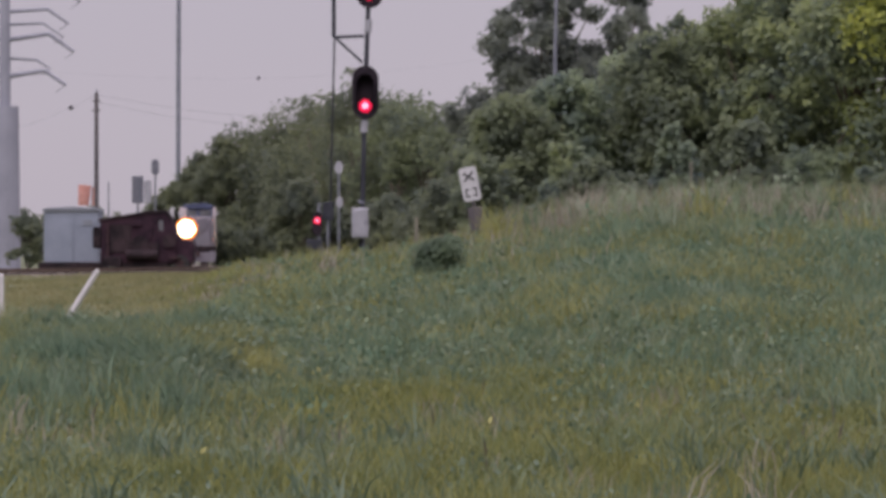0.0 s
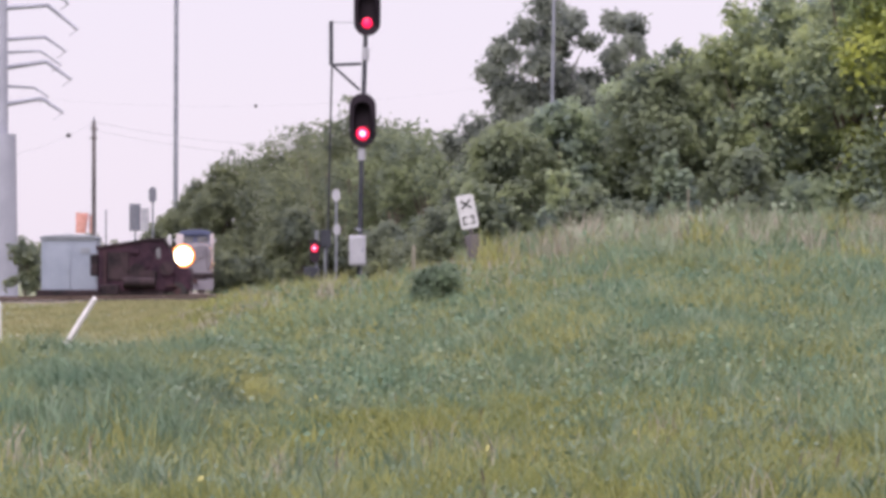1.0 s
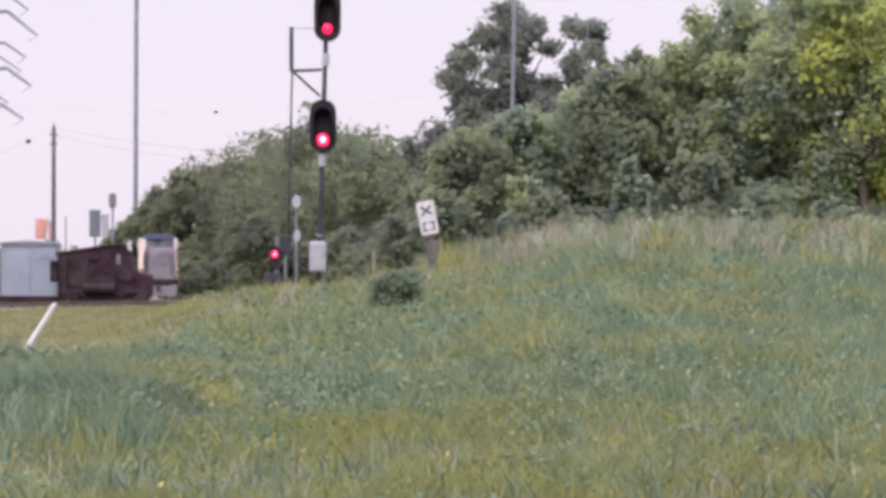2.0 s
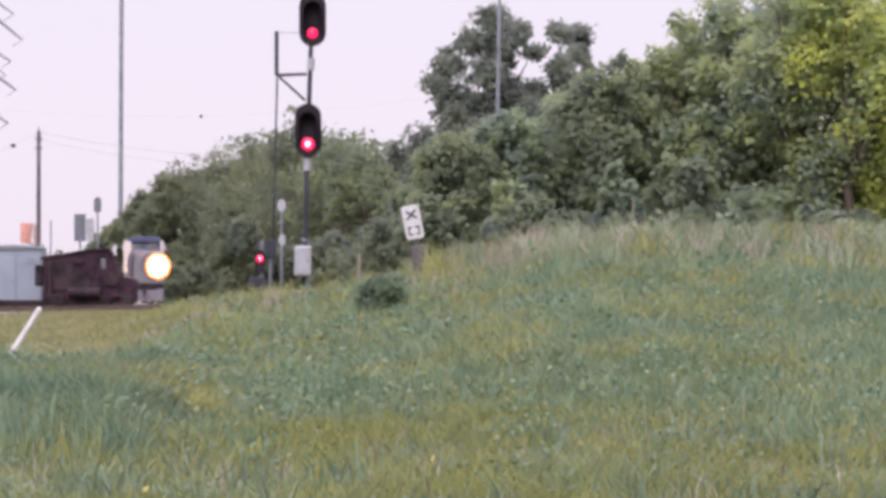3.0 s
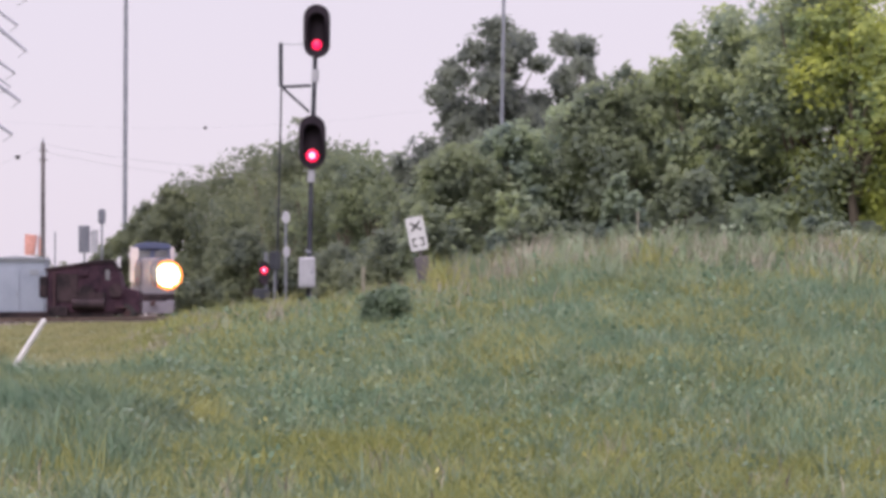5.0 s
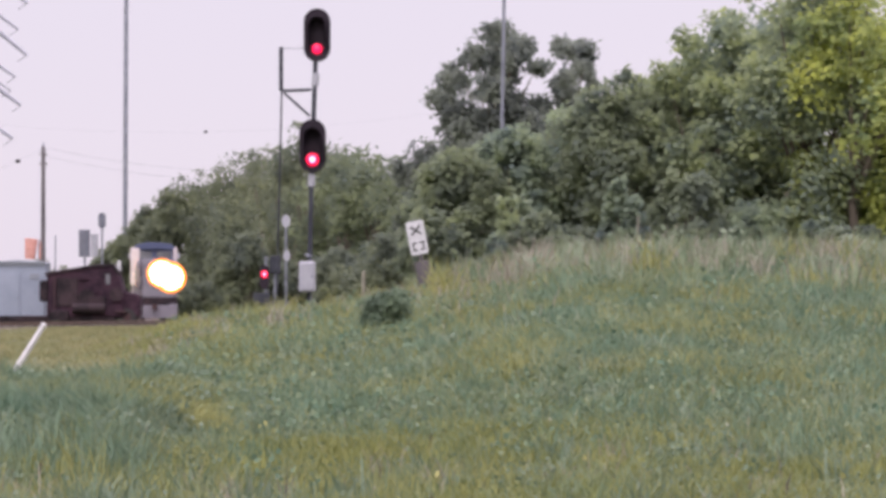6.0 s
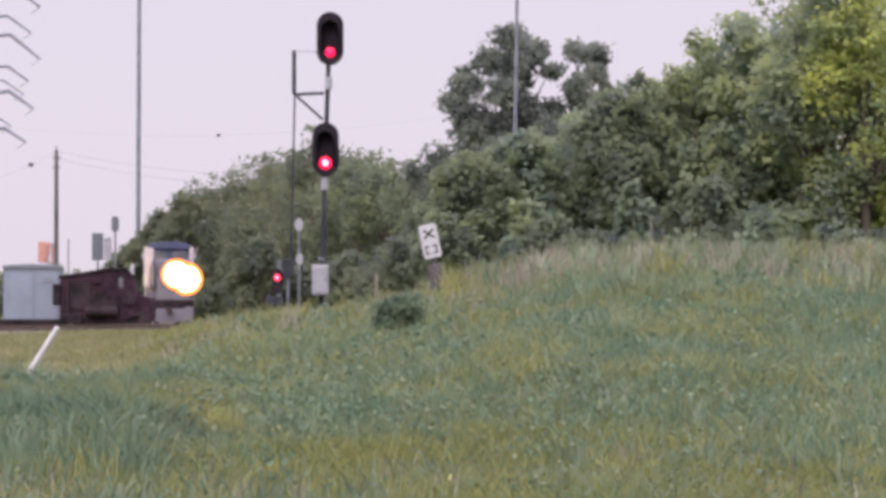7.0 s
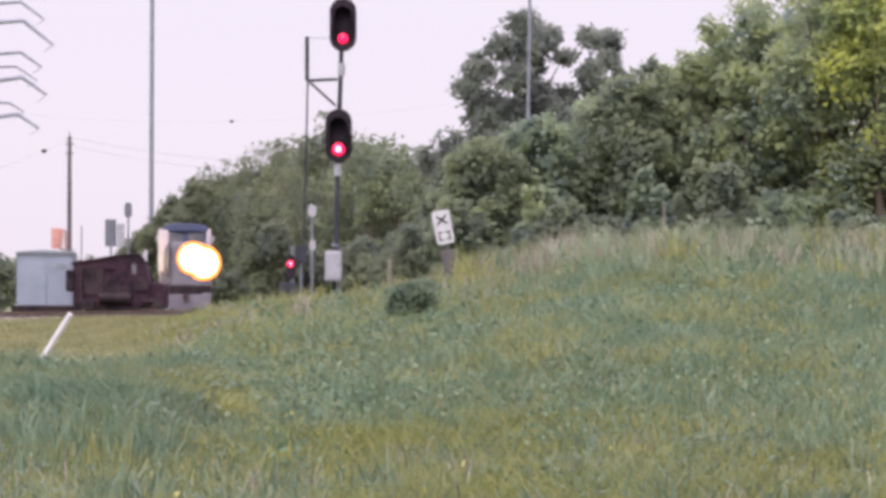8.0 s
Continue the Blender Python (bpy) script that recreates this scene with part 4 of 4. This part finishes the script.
def build_stakes():
    for a, b0, b1, D, r, mat, label in ((-53, 20, 64, 74, 0.04, STUMP, "short pale weathered stump in the grass"), (433, 118, 163, 87, 0.03, STUMP, "thin pale stake at the wood's edge"),
                                        (-597, 60, 128, 212, 0.05, STEEL, "thin grey post beyond the bungalow")):
        p, q = spot(a, b0, D), spot(a, b1, D)
        p.z = gz(p.x, p.y) - 0.05
        th = thing("stake", p, label, "post")
        h = q.z - p.z
        part("shaft", rod((0, 0, 0), (0.02, 0, h), r, r * 0.85, 12), mat, th)
        part("tip", rod((0.02, 0, h), (0.02, 0, h + r * 0.7), r * 0.85, r * 0.4, 12), mat, th)


build_stakes()


# ---- trackside buildings and machines ----
def build_bungalow():
    D = 163.0
    foot = spot(-658, 0, D)
    foot.z = gz(foot.x, foot.y)
    th = thing("equipment_bungalow", foot, "pale grey metal equipment bungalow beside the track", "equipment shed")
    h = spot(0, 78, D).z - foot.z
    part("body", box((2.45, 2.4, h), (0, 0, h / 2), 0.03), SHED, th)
    part("roof", plate(((-1.3, 0), (1.3, 0), (1.2, 0.10), (0, 0.17), (-1.2, 0.10)), 2.6, (0, 0, h), bevel=0.02), SHED_ROOF, th, "low pitched grey roof")
    door = part("door", box((0.9, 0.05, h * 0.8), (-0.35, -1.22, h * 0.45), 0.015), SHED, th, "closed grey door")
    part("handle", box((0.05, 0.05, 0.2), (0.02, -1.26, h * 0.45), 0.01), STEEL, door)
    part("vent", box((0.4, 0.05, 0.24), (0.75, -1.22, h * 0.8), 0.01), SHED_ROOF, th)
    for sx in (-1.18, 0.15, 1.18):
        part("seam", box((0.04, 0.02, h * 0.96), (sx, -1.205, h / 2), 0.006), SHED, th)
    part("eave_trim", box((2.5, 0.05, 0.09), (0, -1.23, h - 0.05), 0.01), SHED_ROOF, th)
    part("plinth", box((2.9, 2.75, 0.65), (0, 0, 0.12), 0.05), MAROON_DARK, th, "dark plinth")


def build_machine():
    D = 160.0
    foot = spot(-525, 0, D)
    foot.z = gz(foot.x, foot.y)
    th = thing("track_machine", foot, "rusty maroon track maintenance machine parked on the verge", "work vehicle")
    # outline of the cab, roof rising toward the hood
    part("cab", plate(((-2.05, 0.35), (1.3, 0.35), (1.3, 1.4), (1.14, 2.12), (0.82, 2.6), (0.1, 2.58), (-2.05, 2.22)), 2.2, bevel=0.06), MAROON, th, "rusted maroon box cab")
    part("roof", plate(((-2.12, 2.18), (0.1, 2.54), (0.8, 2.56), (1.04, 2.26), (1.12, 2.3), (0.86, 2.70), (0.1, 2.68), (-2.12, 2.32)), 2.35, bevel=0.02), MAROON_DARK, th, "dark slanting roof")
    part("hood", plate(((1.3, 0.4), (2.0, 0.4), (2.04, 1.22), (1.86, 1.38), (1.2, 1.5)), 1.9, bevel=0.06), MAROON, th, "rusted engine hood")
    part("window", box((0.2, 0.04, 0.46), (0.62, -1.11, 2.02), 0.02), DULL_GLASS, th, "dull narrow window")
    part("window", box((0.95, 0.04, 1.25), (-1.15, -1.11, 1.45), 0.05), MAROON_DARK, th, "dark open side bay")
    part("door_frame", box((0.06, 0.05, 1.7), (-1.72, -1.12, 1.3), 0.01), RUST, th)
    part("panel", box((0.7, 0.05, 0.7), (-0.1, -1.12, 1.75), 0.03), MAROON, th)
    part("panel", box((0.9, 0.05, 0.6), (0.1, -1.12, 0.95), 0.02), MAROON_DARK, th)
    part("counterweight", box((0.36, 1.0, 0.95), (-2.2, -0.7, 1.5), 0.1), MAROON_DARK, th, "black rear counterweight")
    part("exhaust", rod((1.35, 0.3, 1.3), (1.35, 0.3, 1.6), 0.06), MAROON_DARK, th)
    part("frame", box((4.0, 1.8, 0.3), (0, 0, 0.45), 0.04), MAROON_DARK, th)
    part("beacon", rod((1.0, 0, 2.4), (1.05, 0, 2.85), 0.12, 0.07, 12), WHITE, th, "white beacon on the roof")
    part("bracket", box((0.4, 0.2, 0.25), (-0.4, -1.15, 2.1), 0.05), MAROON, th)
    part("fuel_tank", rod((-0.9, -1.25, 0.75), (0.5, -1.25, 0.75), 0.24, seg=16), MAROON_DARK, th)
    part("winch", rod((1.0, -1.3, 1.35), (1.0, -1.0, 1.35), 0.3, 0.26, 16), MAROON_DARK, th)
    part("side_skirt", box((2.3, 0.12, 0.55), (-0.3, -1.0, 0.3), 0.03), MAROON_DARK, th, "dark side skirt")
    part("tool_bin", box((0.8, 0.4, 0.45), (-1.5, -1.2, 0.42), 0.05), MAROON_DARK, th)
    part("hose_reel", rod((-0.3, -1.3, 1.2), (-0.3, -1.1, 1.2), 0.38, 0.34, 18), MAROON_DARK, th)
    part("grille", box((0.04, 1.4, 0.7), (2.0, 0, 1.0), 0.01), MAROON_DARK, th)
    part("step", box((0.5, 0.3, 0.08), (1.2, -1.1, 0.6), 0.01), RUST, th)
    for sx in (-1.2, 0.55, 1.45):
        for sy in (-0.85, 0.85):
            w = part("wheel", rod((sx, sy - 0.14, 0.36), (sx, sy + 0.14, 0.36), 0.38, seg=20), TYRE, th)
            part("rim", rod((sx, sy - 0.16, 0.36), (sx, sy + 0.16, 0.36), 0.18, seg=16), RUST, w)


build_bungalow()
build_machine()


# ---- poles, wires, tower ----
def build_poles():
    # slim steel mast
    p = spot(-474, 0, 345)
    p.z = gz(p.x, p.y)
    th = thing("steel_pole", p, "tall slim grey steel pole", "pole")
    part("shaft", rod((0, 0, 0), (0.15, 0, 42), 0.23, 0.19, 14), STEEL, th)
    part("base_plate", box((0.6, 0.6, 0.06), (0, 0, 0.03), 0.01), STEEL, th)
    # timber utility pole
    p = spot(-618, 0, 230)
    p.z = gz(p.x, p.y)
    top = spot(0, 286, 230).z - p.z
    th = thing("utility_pole", p, "dark timber utility pole carrying wires", "utility pole")
    part("shaft", rod((0, 0, -0.2), (0, 0, top), 0.17, 0.12, 12), WOOD, th)
    part("insulator", rod((0, 0, top), (0, 0, top + 0.3), 0.06, 0.03, 10), STEEL, th)
    for z in (0.5, 1.1):
        part("bracket", box((0.5, 0.12, 0.1), (0, 0, top - z), 0.01), WOOD, th)
    # thin mast before the tallest tree
    p = spot(188, 0, 122)
    p.z = gz(p.x, p.y)
    th = thing("steel_pole", p, "thin pale steel pole before the trees", "pole")
    part("shaft", rod((0, 0, 0), (0.25, 0, 16), 0.07, 0.05, 12), STEEL, th)
    part("base_plate", box((0.3, 0.3, 0.04), (0, 0, 0.02), 0.008), STEEL, th)
    return


build_poles()


def wire(p, q, sag, r, label, balls=()):
    """A slack wire between two places, with its marker balls."""
    p, q = Vector(p), Vector(q)
    th = thing("overhead_wire", p, label, "wire")
    bm = bmesh.new()
    pts = [p.lerp(q, i / 24) - Vector((0, 0, sag * 4 * (i / 24) * (1 - i / 24))) for i in range(25)]
    last = None
    for c in pts:
        ring = [bm.verts.new(c - p + Vector((0, r * math.cos(k * 1.0472), r * math.sin(k * 1.0472)))) for k in range(6)]
        if last:
            for k in range(6):
                bm.faces.new((last[k], last[(k + 1) % 6], ring[(k + 1) % 6], ring[k]))
        last = ring
    part("strand", bm, CABLE, th)
    for f, size in balls:
        c = p.lerp(q, f) - Vector((0, 0, sag * 4 * f * (1 - f))) - p
        bm = bmesh.new()
        bmesh.ops.create_uvsphere(bm, u_segments=16, v_segments=10, radius=size, matrix=Matrix.Translation(c))
        rod(c - Vector((size * 1.2, 0, 0)), c + Vector((size * 1.2, 0, 0)), size * 0.35, seg=8, bm=bm)
        part("marker_ball", bm, BLACK, th)


def build_wires():
    top = spot(-618, 284, 230)
    wire(top, spot(60, 262, 250), 1.2, 0.013, "thin overhead wire from the utility pole")
    wire(top - Vector((0, 0, 0.5)), spot(60, 240, 250), 1.2, 0.013, "thin overhead wire from the utility pole")
    wire(spot(-1000, 240, 225), top, 1.6, 0.013, "thin overhead wire to the utility pole", ((0.88, 0.14),))
    wire(spot(-1000, 363, 240), spot(420, 417, 260), 3.0, 0.005, "far thin wire with a dark marker ball", ((0.451, 0.11),))
    for a, b, d in ((-1000, 363, 240), (420, 417, 260), (-1000, 240, 225), (60, 262, 250)):
        p = spot(a, 0, d)
        p.z = gz(p.x, p.y)
        top = spot(a, b, d).z - p.z
        th = thing("wire_pole", p, "plain timber pole holding an overhead wire", "pole", "wire poles")
        part("shaft", rod((0, 0, -0.2), (0, 0, top + 0.02), 0.16, 0.11, 12), WOOD, th)
        part("cross_arm", box((0.9, 0.1, 0.12), (0, 0, top - 0.25), 0.01), WOOD, th)


build_wires()


def build_pylon():
    """A tubular pylon with bent arms on both sides, standing on a wider lower shaft."""
    D = 190.0
    p = spot(-780, 0, D)
    p.z = gz(p.x, p.y)
    k = MIL * D
    th = thing("power_pylon", p, "blue-grey tubular steel power pylon with bent arms", "pylon")

    def z(b):
        return spot(0, b, D).z - p.z
    part("lower_shaft", rod((-0.1, 0, -0.2), (-0.1, 0, z(262)), 0.95, 0.82, 20), TOWER, th, "wide grey lower shaft")
    part("shaft", rod((0, 0, z(262)), (0, 0, z(700)), 0.30, 0.22, 18), TOWER, th)
    part("base_plate", rod((-0.1, 0, 0), (-0.1, 0, 0.15), 1.2, 1.2, 18), TOWER, th)
    arms = ((486, 491, 80, 133, 448, 1.0, 0), (575, 580, 80, 133, 540, 1.0, 0), (430, 438, 70, 107, 412, 0.75, 1.5), (407, 415, 58, 95, 390, 0.55, 2.5),
            (380, 391, 78, 122, 359, 1.0, 0), (348, 349, 47, 72, 333, 0.55, 2.5), (315, 326, 70, 108, 300, 1.0, 0), (520, 528, 70, 112, 497, 0.75, 1.5))
    for root, knee, kx, ex, end, g, dy in arms:
        for side in (1, -1):
            q = Vector((side * kx * k, dy, z(knee)))
            bm = rod((0, 0, z(root)), q, 0.15 * g, 0.11 * g, 10)
            rod(q, (side * ex * k, dy, z(end)), 0.11 * g, 0.08 * g, 10, bm)
            arm = part("arm", bm, TOWER, th, "bent davit arm")
            tip = Vector((side * ex * k, dy, z(end)))
            part("insulator", rod(tip, tip - Vector((side * 0.5, 0, 0.35)), 0.03, seg=8), CABLE, arm)


build_pylon()


def build_edge_post():
    D = 57.0
    p = spot(-787, 0, D)
    p.z = gz(p.x, p.y)
    th = thing("marker_post", p, "white upright marker post in the tall grass", "post")
    h = spot(0, -38, D).z - p.z
    part("shaft", rod((0, 0, -0.1), (0, 0, h), 0.055, 0.05, 14), POST, th)
    part("cap", rod((0, 0, h), (0, 0, h + 0.04), 0.05, 0.025, 14), POST, th)


build_edge_post()


def build_orange_net():
    D = 240.0
    p = spot(-640, 0, D)
    p.z = gz(p.x, p.y)
    th = thing("orange_windsock", p, "faded orange fabric sock on a thin pole", "windsock")
    z = spot(0, 105, D).z - p.z
    part("pole", rod((0.55, 0, 0), (0.55, 0, z + 0.6), 0.05), STEEL, th)
    bm = bmesh.new()
    bmesh.ops.create_cone(bm, cap_ends=False, segments=18, radius1=0.34, radius2=0.42, depth=1.35, matrix=Matrix.Translation((0, 0, z)) @ pose(0, 0, 0, 0, 4, 0))
    bmesh.ops.solidify(bm, geom=list(bm.faces), thickness=0.02)
    part("sock", bm, ORANGE, th)
    bm = bmesh.new()
    bmesh.ops.create_cone(bm, cap_ends=True, segments=14, radius1=0.16, radius2=0.12, depth=1.2, matrix=Matrix.Translation((0.72, -0.1, z - 0.1)))
    part("folded_sleeve", bm, ORANGE, th, "faded pink-orange fabric folded round the pole")


build_orange_net()


def build_far_signs():
    for a, b, D, w, h in ((-545, 115, 200, 0.62, 1.5), (-514, 155, 205, 0.42, 0.9)):
        p = spot(a, 0, D)
        p.z = gz(p.x, p.y)
        th = thing("far_signal", p, "grey back of a distant trackside signal", "signal", "distant signals")
        z = spot(0, b, D).z - p.z
        part("post", rod((0, 0.1, 0), (0, 0.1, z + h / 2), 0.06), STEEL, th)
        part("backplate", plate(pill(w, h) if w < 0.5 else ((-w / 2, -h / 2), (w / 2, -h / 2), (w / 2, h / 2), (-w / 2, h / 2)), 0.06, (0, 0, z), bevel=0.01), FAR_PLATE, th)
        if w > 0.5:
            part("side_case", box((0.4, 0.3, h * 0.85), (w / 2 + 0.24, 0.1, z - 0.12), 0.03), ALU, th, "pale grey case")
        part("lamp_case", box((w * 0.55, 0.3, h * 0.6), (0, 0.2, z), 0.04), FAR_PLATE, th)


build_far_signs()


# ---- what moves ----
def motions():
    rows = []
    for t, a, d in ((0.0, -438, 308.0), (1.0, -438.5, 300.0), (1.8, -434, 292.5), (3.4, -431, 276.0), (5.0, -424, 255.0), (6.5, -420, 233.0), (8.0, -413, 212.0)):
        x = a * MIL * d
        rows.append((t, pose(x, d, rail_height(d), 0, 0, 4.4)))
    walk(loco, rows)
    left, right, middle = headlights

    def lamp(x, z, turn, y=0.02):
        return pose(x, y, z, 0, 0, turn)
    # Discs turn edge-on to stand in for lamps going out.
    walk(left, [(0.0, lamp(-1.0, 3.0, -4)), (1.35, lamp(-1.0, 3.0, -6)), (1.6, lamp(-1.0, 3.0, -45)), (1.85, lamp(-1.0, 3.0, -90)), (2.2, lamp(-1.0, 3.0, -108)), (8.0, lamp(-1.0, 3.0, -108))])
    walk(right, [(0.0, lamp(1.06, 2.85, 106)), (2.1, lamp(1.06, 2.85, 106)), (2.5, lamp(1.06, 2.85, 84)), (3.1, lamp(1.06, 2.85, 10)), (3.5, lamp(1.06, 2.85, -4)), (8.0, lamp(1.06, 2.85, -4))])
    # The middle disc is added to draw the glare out sideways.
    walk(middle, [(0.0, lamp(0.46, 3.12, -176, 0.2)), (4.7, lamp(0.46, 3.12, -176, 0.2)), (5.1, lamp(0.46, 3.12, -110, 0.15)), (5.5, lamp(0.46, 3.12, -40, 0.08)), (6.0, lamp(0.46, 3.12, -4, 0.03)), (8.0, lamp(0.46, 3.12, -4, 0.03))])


motions()
